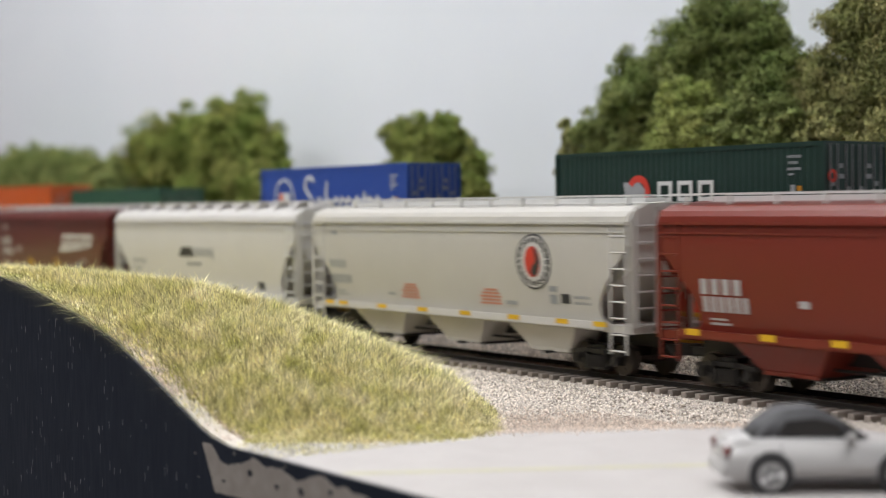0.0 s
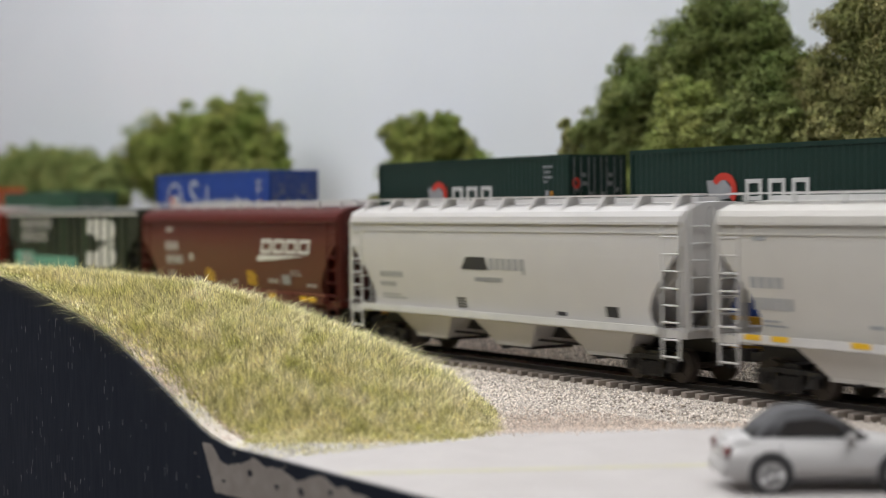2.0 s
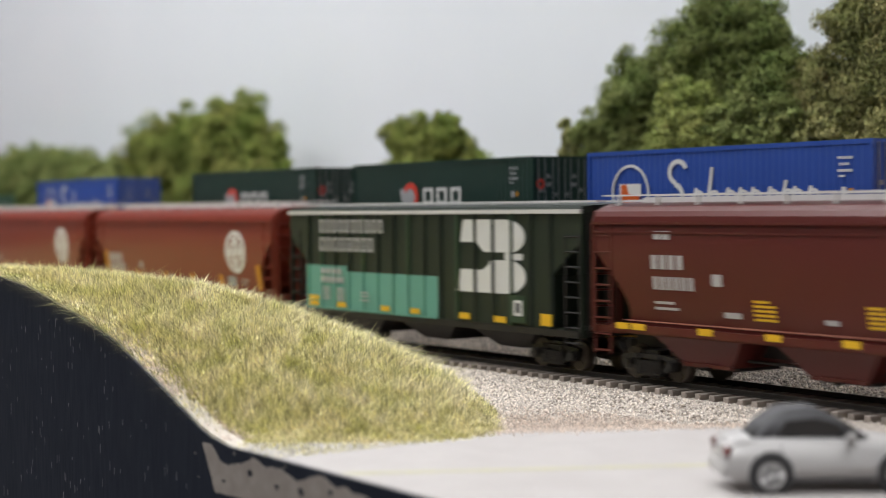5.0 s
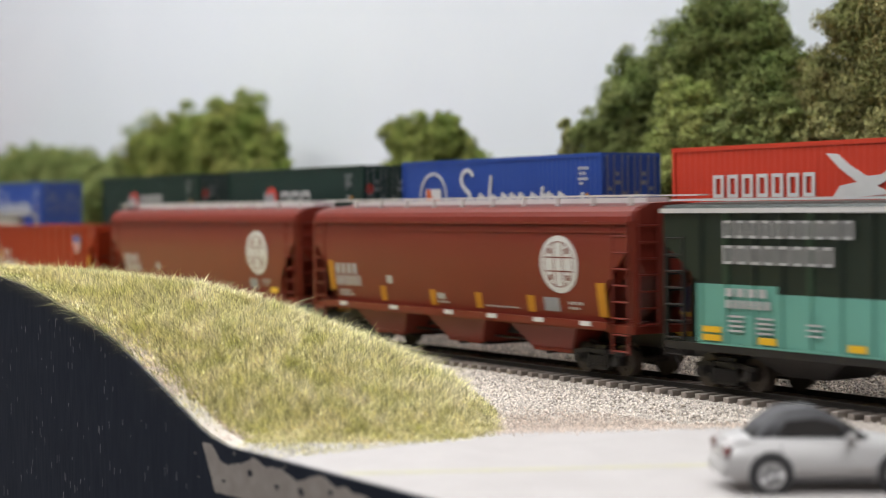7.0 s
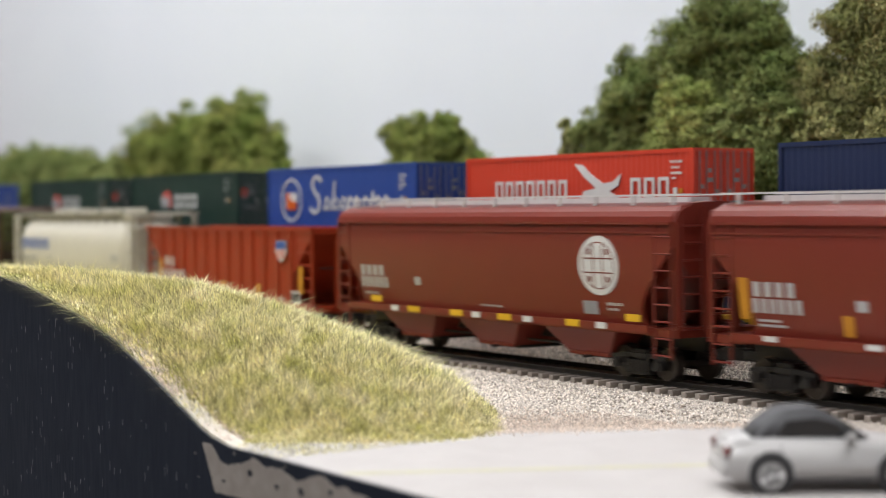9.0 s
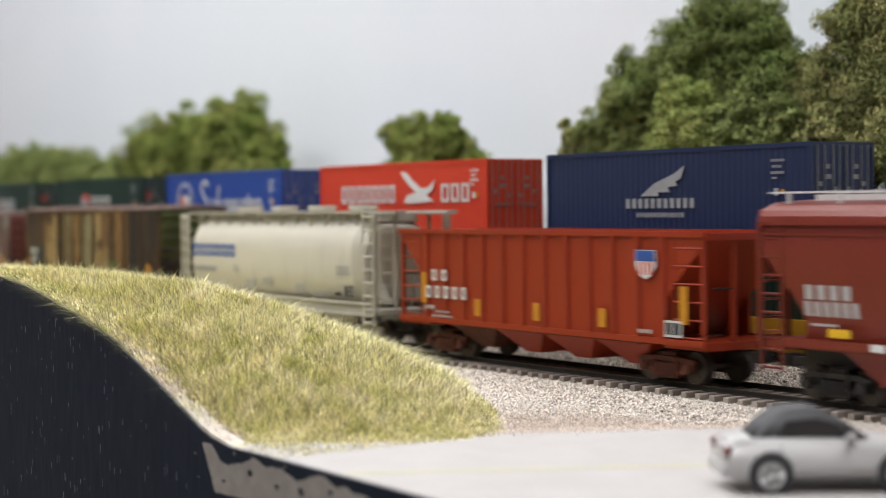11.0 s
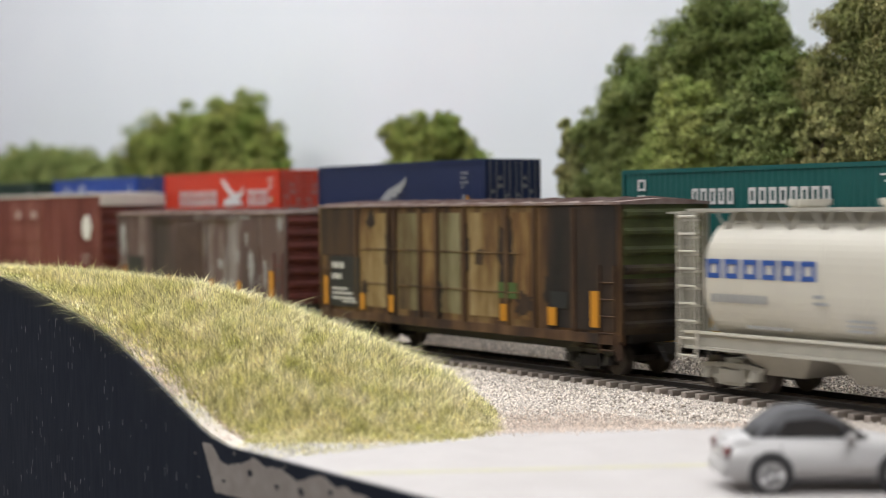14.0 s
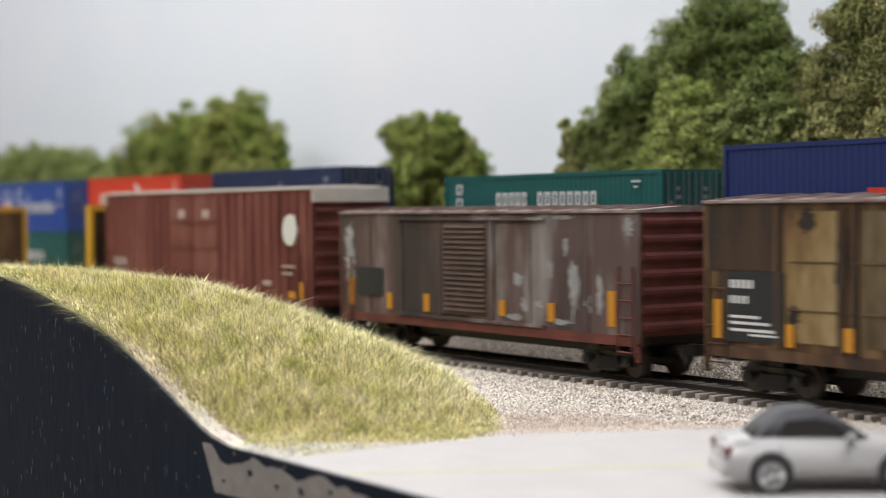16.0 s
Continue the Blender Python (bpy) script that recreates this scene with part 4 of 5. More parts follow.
# green ribbed hopper
hop_e = thing("hopper_car", "dark green ribbed hopper with teal patch and white emblem", "hopper car", "hopper cars of the freight train")
k = 101.0
side = [(-k, 54), (k, 54), (k, 44), (k - 16, 32), (k - 17, 14), (-k + 17, 14), (-k + 16, 32), (-k, 44)]
part("body", prism(bmesh.new(), side, "y", -17.6, 17.6), DGREEN, hop_e)
part("roof", prism(bmesh.new(), [(-17.8, 54), (-17, 55), (0, 56), (17, 55), (17.8, 54)], "x", -k, k), DGREEN, hop_e)
for i in range(16):
    x = -84 + i * 11.2
    part("rib", prism(bmesh.new(), [(x - 1.3, -17.5), (x - 0.6, -18.7), (x + 0.6, -18.7), (x + 1.3, -17.5)], "z", 14.2, 53.2), LGREEN if i % 3 == 1 else DGREEN, hop_e)
part("top_rail", boxes((-k, k, -18.9, -17.4, 52.6, 54.0)), PALE, hop_e, "pale top rail")
for y in (-13, 9):
    part("running_board", boxes((-k - 2, k + 2, y, y + 4, 56.2, 56.9)), STEEL, hop_e)
part("side_sill", boxes((-k + 1, k - 1, -18.4, -16.5, 11.8, 14.0), (-k + 1, k - 1, 16.5, 18.4, 11.8, 14.0)), BLACK, hop_e)
part("pale_stripe", boxes((-84, 15, -18.75, -18.3, 14.0, 14.6)), TEAL, hop_e)
for i in range(9):
    x0 = -84.0 + i * 11.2
    zt = 31.8 if x0 < -52 else 29.6
    part("teal_panel", boxes((x0 + 1.3 - 0.9, x0 + 10.8, -17.95, -17.55, 14.6, zt)), TEAL, hop_e, "pale teal repainted panel")
    part("teal_rib", prism(bmesh.new(), [(x0 - 1.35, -17.6), (x0 - 0.65, -18.8), (x0 + 0.65, -18.8), (x0 + 1.35, -17.6)], "z", 14.6, zt), TEAL, hop_e)
bars(hop_e, "lettering", word(-72, 28.4, -54, 30.8, 4) + word(-72, 25.0, -53, 27.4, 6) + [(-71, z, -65, z + 0.6) for z in (18.2, 19.6, 21, 22.4)] + [(-59.5, z, -53, z + 0.6) for z in (18, 19.4, 20.8, 22.2)] + [(-40, z, -34, z + 0.5) for z in (18.4, 20, 21.4)], LETTER, -18.75)
bm = bmesh.new()
for q in ([(30, 42.6), (58, 42.6), (58, 50.6), (32, 50.6)], [(28.3, 24.8), (58, 24.8), (58, 32.8), (30.2, 32.8)], [(44, 32.8), (58, 32.8), (58, 36.4), (51, 36.4)], [(40, 42.6), (58, 42.6), (58, 39.2), (52, 39.2), (45, 39.2)]):
    prism(bm, q, "y", -18.95, -18.65)
disc(bm, 58, -18.95, -18.65, 44.6, 11.5, 6.0, 14, part_of=(-90, 90))
disc(bm, 58, -18.95, -18.65, 30.8, 12.0, 6.0, 14, part_of=(-90, 90))
box(bm, 57.5, 68, -18.95, -18.65, 36.6, 38.8)
def over_ribs(bm, name, material, car, label):
    """Paint that lies in the bays and on the faces of the ribs."""
    spare = bm.copy()
    for v in bm.verts:
        v.co.y += 1.05
    mark = part(name, bm, material, car, label)
    for i in range(16):
        x, strip = -84 + i * 11.2, spare.copy()
        for side, way in ((x - 0.6, -1), (x + 0.6, 1)):
            bmesh.ops.bisect_plane(strip, geom=strip.verts[:] + strip.edges[:] + strip.faces[:], plane_co=(side, 0, 0), plane_no=(way, 0, 0), clear_outer=True)
        if strip.faces:
            part(name, strip, material, mark)
        else:
            strip.free()
    spare.free()


over_ribs(bm, "company_mark", WHITE, hop_e, "large white block mark")
each(hop_e, "reflector", [(-82, 15.2, -74, 17.0), (-82, 17.6, -74, 19.4), (-58.5, 15.2, -51.5, 17.2), (-24.5, 15.2, -18, 17.2), (-2.8, 15.2, 3.6, 17.2), (30.6, 15.0, 37.4, 17.2), (52.5, 14.8, 59.6, 17.0), (80, 15, 86, 19)], YELLOW, -18.9)
blocks(hop_e, "company_letters", [marks(-73, 45.3, -21, 50.4, 10, 0.66, 0.15), marks(-73, 37.8, -28.4, 43.2, 8, 0.68, 0.15)], LETTER, -18.75, label="white block marks")
bars(hop_e, "green_square", [(62.4, 15.3, 71.3, 24.6)], LGREEN, -18.8)
bars(hop_e, "stencil", [(64.4, 17.6, 69.4, 22.9)], WHITE, -18.95)
bars(hop_e, "stencil_dark", [(65.8, 18.6, 68, 22)], INK, -19.1)
for s in (-1, 1):
    e = s * k
    bm = bmesh.new()
    for y in (-16.8, 16.8, -6, 6):
        box(bm, min(e, e - s * 1.4), max(e, e - s * 1.4), y - 0.7, y + 0.7, 13, 46)
    box(bm, min(e, e - s * 18), max(e, e - s * 18), -17, 17, 12, 14.4)
    part("end_frame", bm, DGREEN, hop_e)
    ladder(hop_e, BLACK, s * (k - 9), s * (k - 1.2), -17.6, 9, 46, 5.0)
    ladder(hop_e, BLACK, -15.5, -8, s * (k + 0.7), 13, 53, 5.0, along="y")
for cx in (-50, 0, 50):
    bm = prism(bmesh.new(), [(cx - 24, -15), (cx + 24, -15), (cx + 24, 15), (cx - 24, 15)], "z", 14, 5.5, [(cx - 8, -9), (cx + 8, -9), (cx + 8, 9), (cx - 8, 9)])
    part("chute", bm, BLACK, hop_e)
for x in (-79, 79):
    truck(hop_e, x, BLACK)
couplers(hop_e, k)

# orange open hopper
hop_u = thing("open_hopper_car", "bright orange ribbed open-top hopper with white lettering", "hopper car", "hopper cars of the freight train")
k = 86.0
side = [(-k, 46.5), (k, 46.5), (k, 44.5), (k - 18, 27), (k - 18, 13.5), (-k + 18, 13.5), (-k + 18, 27), (-k, 44.5)]
for y in (-17.6, 16.6):
    part("side_wall", prism(bmesh.new(), side, "y", y, y + 1.0), ORANGE, hop_u)
for s in (-1, 1):
    part("slope_sheet", prism(bmesh.new(), [(s * k, 46.5), (s * (k - 0.9), 46.5), (s * (k - 34), 12), (s * (k - 33), 11.5), (s * k, 44.4)], "y", -16.6, 16.6), ORANGE, hop_u)
    e = s * (k - 0.8)
    bm = bmesh.new()
    for y in (-17.2, 17.2, -5.5, 5.5):
        box(bm, min(e, e - s * 1.3), max(e, e - s * 1.3), y - 0.6, y + 0.6, 12, 45)
    box(bm, min(s * k, s * (k - 20)), max(s * k, s * (k - 20)), -17.2, 17.2, 11.4, 13.8)
    part("end_frame", bm, ORANGE, hop_u)
    ladder(hop_u, ORANGE, s * (k - 14.5), s * (k - 1), -17.6, 14, 44, 5.4)
    part("grab_iron", rod(bmesh.new(), (s * (k + 0.6), -15, 30), (s * (k + 0.6), -8, 30), 0.35), BLACK, hop_u)
part("floor_sheet", boxes((-k + 30, k - 30, -16.6, 16.6, 12, 13)), RUSTY, hop_u)
for y in (-18.6, 17.0):
    part("top_rail", boxes((-k - 0.4, k + 0.4, y, y + 1.6, 45.4, 47.0)), ORANGE, hop_u)
    part("side_sill", boxes((-k, k, y, y + 1.6, 12.6, 14.4)), ORANGE, hop_u)
for i in range(12):
    x = -k + 19 + i * (2 * k - 38) / 11
    part("rib", prism(bmesh.new(), [(x - 1.6, -17.5), (x - 0.8, -18.7), (x + 0.8, -18.7), (x + 1.6, -17.5)], "z", 14.2, 45.6), ORANGE, hop_u)
bars(hop_u, "lettering", word(-67, 17.6, -60, 19, 3) + word(-62, 14.8, -48, 15.6, 5) + word(-60, 16.4, -50, 17.2, 3) + word(56, 15.6, 63, 16.8, 3), LETTER, -18.75)
each(hop_u, "amber_bar", [(-69.3, 19.8, -65.9, 31.0), (-34.5, 16.4, -30.9, 22.4), (0.8, 16.5, 4.4, 22.5), (36.1, 16.3, 39.9, 22.3), (75.3, 19.1, 79, 30.6)], AMBER, -18.75)
blocks(hop_u, "block_mark", [marks(-62.4, 28.2, -49.4, 32.2, 2, 0.52, 0.2), marks(-66.4, 21.8, -37.4, 26.2, 5, 0.56, 0.2)], WHITE, -18.75)
sh = part("shield", prism(bmesh.new(), [(55.1, 41.3), (64.3, 41.3), (64.6, 36.5), (62.5, 33.5), (59.7, 32.2), (56.9, 33.5), (54.8, 36.5)], "y", -18.95, -18.6), WHITE, hop_u, "small shield in blue, white and red")
part("shield_top", plates([(55.3, 37.8, 64.1, 41.1)], -18.95), BLUEINK, sh)
part("shield_stripe", plates([(x, 33.6, x + 0.8, 37.5) for x in (56.4, 58.4, 60.4, 62.4)], -18.95), RED, sh)
bars(hop_u, "stencil", [(68.7, 15.0, 76.3, 20.1)], WHITE, -18.8)
bars(hop_u, "stencil_dark", [(69.4, 15.8, 72, 19.4), (72.8, 15.8, 75.6, 19.4)], INK, -18.95)
for cx in (-42, -14, 14, 42):
    bm = prism(bmesh.new(), [(cx - 16, -15.5), (cx + 16, -15.5), (cx + 16, 15.5), (cx - 16, 15.5)], "z", 13.6, 4.6, [(cx - 1, -10), (cx + 7, -10), (cx + 7, 10), (cx - 1, 10)])
    part("chute", bm, RUSTY if cx < -30 else ORANGE, hop_u)
for x in (-62, 62):
    truck(hop_u, x, RUSTY)
couplers(hop_u, k)

# cylindrical hopper
hop_p = thing("cylindrical_hopper_car", "cream cylindrical covered hopper with blue lettering", "hopper car", "hopper cars of the freight train")
k = 88.0
def soft_power(c, p):
    return math.copysign(abs(c) ** p, c)


oval = [(-18.3 * soft_power(math.cos(radians(a)), 0.66), 33.0 + 18.2 * soft_power(math.sin(radians(a)), 0.76)) for a in range(0, 360, 6)]
bm = prism(bmesh.new(), oval, "x", -78, 72)
part("tank", bm, CREAM, hop_p, smooth=False)
for s in (-1, 1):
    small = [(y * 0.80, 33.0 + (z - 33.0) * 0.80) for y, z in oval]
    part("tank_head", prism(bmesh.new(), oval, "x", 72 if s > 0 else -78, 77 if s > 0 else -83, small), CREAM, hop_p)
bm = bmesh.new()
for i in range(9):
    x = -64 + i * 16
    o2 = [(y * 1.006, 33.0 + (z - 33.0) * 1.006) for y, z in oval]
    prism(bm, o2, "x", x - 0.2, x + 0.2)
part("weld_seam", bm, CREAM, hop_p)
for y in (-14.5, 9.5):
    part("running_board", boxes((-k - 3, k + 12, y, y + 5, 53.0, 53.9)), CREAMD, hop_p)
for i in range(13):
    x = -78 + i * 13
    bm = bmesh.new()
    rod(bm, (x, -14, 53), (x + 4, -13.6, 47.5), 0.3)
    rod(bm, (x + 8, -14, 53), (x + 4, -13.6, 47.5), 0.3)
    part("bracket", bm, CREAMD, hop_p)
part("roof_saddle", prism(bmesh.new(), [(-11.5, 49.5), (-10, 52.8), (10, 52.8), (11.5, 49.5)], "x", -76, 76), CREAMD, hop_p)
for x in (-54, -19, 16, 51):
    h = part("roof_hatch", rod(bmesh.new(), (x, 0, 51), (x, 0, 54.6), 5.4, 24), CREAM, hop_p)
    part("hatch_lid", rod(bmesh.new(), (x, 0, 54.6), (x, 0, 56.4), 6.2, 24), CREAM, h)
# the sill web takes the darker cream: its shading is put into the colour
part("side_sill", boxes((-k, k, -17.3, -16.0, 12.6, 17.2), (-k, k, 16.0, 17.3, 12.6, 17.2)), CREAMD, hop_p)
part("top_flange", boxes((-k, k, -18.5, -16.4, 16.8, 17.5), (-k, k, 16.4, 18.5, 16.8, 17.5)), CREAM, hop_p)
part("sill_flange", boxes((-k, k, -18.7, -16.8, 12.2, 13.0), (-k, k, 16.8, 18.7, 12.2, 13.0)), CREAMD, hop_p)
for s in (-1, 1):
    bm = bmesh.new()
    for y in (-17.4, -8, 8, 17.4):
        rod(bm, (s * (k + 1), y, 13), (s * (k + 1), y, 53.2), 0.8)
    for y in (-16, 16):
        rod(bm, (s * (k - 2), y * 1.08, 17), (s * (k - 2), y * 1.08, 53), 0.8)
    prism(bm, [(s * (k - 1), 17), (s * (k - 14), 17), (s * (k - 12), 30)], "y", -9, -8)
    prism(bm, [(s * (k - 1), 17), (s * (k - 14), 17), (s * (k - 12), 30)], "y", 8, 9)
    box(bm, min(s * (k - 8), s * (k + 4)), max(s * (k - 8), s * (k + 4)), -17.5, 17.5, 13, 15)
    box(bm, min(s * (k - 6), s * (k + 12)), max(s * (k - 6), s * (k + 12)), -14, 14, 52.4, 53.0)
    part("end_frame", bm, CREAMD, hop_p)
    ladder(hop_p, CREAM, s * (k - 6), s * (k + 2), -18.6, 9, 53, 5.2)
    ladder(hop_p, CREAM, -16, -9, s * (k + 2.4), 13, 53, 5.2, along="y")
blocks(hop_p, "company_mark", [marks(-77.6, 33.6, -32.0, 39.2, 6, 0.78, 0.26)], BLUEINK, -18.3, label="bold blue block marks")
bars(hop_p, "small_lettering", word(-75.5, 26.6, -51.7, 29, 8, 0.6) + [(-34.5, 27.2, -29.5, 28), (-34.5, 29, -31, 30)] + [(a, z, a + w, z + 0.6) for a, z0, w in ((-6, 21.8, 9), (-22, 20.6, 9.5), (25, 20, 7.5), (60, 28.4, 10)) for z in (z0, z0 + 1.3, z0 + 2.6)] + word(-60, 19.5, -42, 20.4, 6) + word(40, 19, 54, 19.9, 5), GREYINK, -18.35)
bars(hop_p, "stencil", [(66.8, 19.4, 69.2, 23.8), (70, 19.4, 73.6, 20.6), (70, 21.2, 73.6, 22.2), (70, 22.8, 73.6, 23.8), (59, 19.6, 64.5, 21.2)], INK, -18.35)
for cx in (-54, -18, 18, 54):
    bm = prism(bmesh.new(), [(cx - 16, -15), (cx + 16, -15), (cx + 16, 15), (cx - 16, 15)], "z", 15, 5.6, [(cx - 8, -10.5), (cx + 8, -10.5), (cx + 8, 10.5), (cx - 8, 10.5)])
    part("chute", bm, CREAMD, hop_p)
part("centre_sill", boxes((-k, k, -3, 3, 9.5, 13)), CREAMD, hop_p)
for x in (-73, 73):
    truck(hop_p, x, CREAMD)
couplers(hop_p, k)


# ---- boxcars ----
def boxcar(label, half, eave, paint, end_paint, roof_paint, sill_paint, floor=14.0, rise=3.0, end_ribs=7, low_paint=None):
    t = thing("boxcar", label, "boxcar", "boxcars of the freight train")
    part("body", boxes((-half, half, -18.2, 18.2, floor, eave)), paint, t)
    roof = part("roof", prism(bmesh.new(), [(-19, eave), (-19, eave + 0.8), (0, eave + rise), (19, eave + 0.8), (19, eave)], "x", -half - 1, half + 1), roof_paint, t)
    for i in range(15):
        x = -half + 6 + i * (2 * half - 12) / 14
        part("roof_rib", prism(bmesh.new(), [(-19.1, eave + 0.9), (0, eave + rise + 0.1), (19.1, eave + 0.9), (19.1, eave + 1.4), (0, eave + rise + 0.7), (-19.1, eave + 1.4)], "x", x - 0.5, x + 0.5), roof_paint, roof)
    part("side_sill", boxes((-half, half, -18.7, -16, floor - 3.2, floor), (-half, half, 16, 18.7, floor - 3.2, floor)), sill_paint, t)
    part("underframe", boxes((-half + 2, half - 2, -12, 12, floor - 3.0, floor), (-half * 0.6, half * 0.6, -5, 5, 6.5, floor - 3)), BLACK, t)
    for s in (-1, 1):
        e = part("box_end", boxes((s * half - 0.2, s * half + 0.5, -18.1, 18.1, floor, eave)), end_paint, t)
        for i in range(end_ribs):
            z = floor + 3 + i * (eave - floor - 6) / (end_ribs - 1)
            part("end_rib", prism(bmesh.new(), [(s * (half + 0.3), z - 1.7), (s * (half + 1.7), z - 0.5), (s * (half + 1.7), z + 0.5), (s * (half + 0.3), z + 1.7)], "y", -16.8, 16.8), low_paint if low_paint and i < end_ribs * 0.45 else end_paint, e)
        if low_paint:
            part("grimy_foot", boxes((s * half - 0.1, s * half + 0.7, -17.9, 17.9, floor, floor + (eave - floor) * 0.43)), low_paint, e, "end sheet brown with road grime")
        for y in (-18.0, 18.0):
            part("corner_post", boxes((s * half - 0.6, s * half + 0.9, y - 0.5, y + 0.5, floor - 2, eave)), paint, t)
        ladder(t, sill_paint, s * (half - 9), s * (half - 1.5), -18.9, floor - 6, floor + 22, 5.4, 0.35)
        part("step", boxes((s * half - 1, s * half + 1, -18.6, -17.8, floor - 8, floor - 3)), sill_paint, t)
    for x in (-half + 22, half - 22):
        truck(t, x, BLACK)
    couplers(t, half)
    return t


BLUEGREY = surf("peeled_grey", (0.34, 0.345, 0.35), (0.20, 0.19, 0.19), rough=0.85, size=5, amount=0.9)
PANELBLACK = surf("black_repaint", (0.020, 0.021, 0.023), rough=0.6)

ENDGRIME = weathered("grimed_box_end", [(0.012, 0.010, 0.009), (0.028, 0.019, 0.013), (0.05, 0.034, 0.02), (0.08, 0.075, 0.03)], size=16, stretch=(1, 0.6, 0.4))
CREAMP = weathered("faded_cream_panel", [(0.042, 0.019, 0.009), (0.125, 0.064, 0.022), (0.21, 0.137, 0.052), (0.32, 0.24, 0.115)], size=15, stretch=(1.3, 1, 0.3), edges=(0.34, 0.43, 0.54, 0.66))
SAGEP = weathered("faded_sage_panel", [(0.040, 0.021, 0.010), (0.10, 0.066, 0.028), (0.155, 0.132, 0.064), (0.24, 0.215, 0.12)], size=15, stretch=(1.3, 1, 0.3), edges=(0.33, 0.42, 0.52, 0.66))
GOLDP = weathered("rust_gold_panel", [(0.030, 0.014, 0.007), (0.095, 0.042, 0.014), (0.155, 0.082, 0.026), (0.25, 0.16, 0.06)], size=14, stretch=(1.4, 1, 0.3))
box_s = boxcar("rusted brown and cream boxcar with olive corrugated ends", 97.0, 55.4, TAN, ENDGREEN, SHEDROOF, RUST, rise=2.0, low_paint=ENDGRIME)
part("dark_panel", boxes((-96, -65, -18.5, -18.1, 36, 55)), SOOT, box_s, "soot-dark upper panel")
part("dark_panel", boxes((60, 96, -18.5, -18.1, 15, 55)), SOOT, box_s, "rust-dark panel beside the end")
for a, b, panel in ((-66, -45, CREAMP), (-36, -22, SAGEP), (-19, -10, GOLDP), (-6.5, 7, SAGEP), (13, 31, CREAMP), (39, 50, GOLDP)):
    part("side_panel", boxes((a, b, -18.45, -18.1, 16.5, 53)), panel, box_s)
for x in (-67.5, -42.5, -38, -20.5, -8.4, 9.6, 36, 52.2, 74):
    part("side_post", boxes((x - 0.9, x + 0.9, -19.0, -18.0, 14, 54.6)), RUST, box_s)
for z in (25.5, 39.0):
    part("door_bar", rod(bmesh.new(), (-62, -18.7, z), (44, -18.7, z), 0.22), TAN, box_s)
for k2, (x0, z0, x1, z1) in enumerate(((29, 16, 43, 56), (-46, 22, -40, 55), (7, 24, 14, 55), (-60, 46, -52, 55), (56, 14, 70, 40), (-12, 14, -4, 30), (16, 33, 23, 42), (-64, 20, -58, 28), (40, 16, 52, 27))):
    pts = []
    for i in range(40):
        a = i * 2 * math.pi / 40
        rr = 0.7 + 0.4 * noise.noise(Vector((math.cos(a) * 2, math.sin(a) * 2, 50 + k2 * 3.7))) + 0.3 * noise.noise(Vector((math.cos(a) * 6, math.sin(a) * 6, k2 * 1.7)))
        pts.append(((x0 + x1) / 2 + (x1 - x0) / 2 * rr * math.cos(a), min(54.6, (z0 + z1) / 2 + (z1 - z0) / 2 * rr * math.sin(a))))
    part("rust_stain", prism(bmesh.new(), pts, "y", -18.56, -18.2), SOOT, box_s, "dark rust stain")
part("repaint_panel", boxes((-89, -64.6, -19.0, -18.1, 15.6, 35.9)), PANELBLACK, box_s, "black repainted panel with white data")
bars(box_s, "lettering", word(-86, 31, -76, 33.4, 5) + word(-86, 26.6, -78, 28.8, 4) + [(-86, 22.4, -74, 23.2), (-86, 20.6, -70, 21.4), (-86, 18.6, -68, 19.4), (-78, 17.4, -67, 18.0)], WHITE, -19.0)
each(box_s, "amber_bar", [(-92.7, 16.1, -89.6, 27.5), (-63.6, 15.2, -60.4, 21.5), (-41.8, 15.2, -38.4, 21.6), (32.8, 15.5, 36.6, 21.4), (60.5, 15.5, 65, 21.5), (83.5, 16.0, 87.6, 27.7)], AMBER, -19.1)
bars(box_s, "green_patch", [(31.2, 23.4, 42.1, 28.9)], surf("green_patch", (0.07, 0.12, 0.03), rough=0.8), -18.6)
bars(box_s, "stencil", [(61.5, 21.3, 71.1, 26.8)], PANELBLACK, -18.7)

box_q = boxcar("grey and mauve peeling boxcar with brown louvred door", 93.0, 52.8, MAUVE, ENDRED, SHEDROOF, ENDRED, rise=2.0)
d = part("door", boxes((-17.3, 12.0, -19.0, -18.0, 16.4, 49.6)), BRICKY, box_q, "brown door with horizontal louvres")
for i in range(17):
    z = 17.6 + i * 1.87
    part("louvre", prism(bmesh.new(), [(-19.0, z), (-19.9, z + 0.2), (-19.0, z + 1.2)], "x", -15.6, 10.4), BRICKY, d)
for x in (-19, 13.8):
    part("door_post", boxes((x - 1.2, x + 1.2, -19.2, -18, 14.4, 52)), MAUVE, box_q)
part("door_track", boxes((-50, 45, -19.6, -18.1, 50.4, 51.4), (-50, 45, -19.4, -18.1, 14.2, 15.2)), MAUVE, box_q)
rng = random.Random(3)
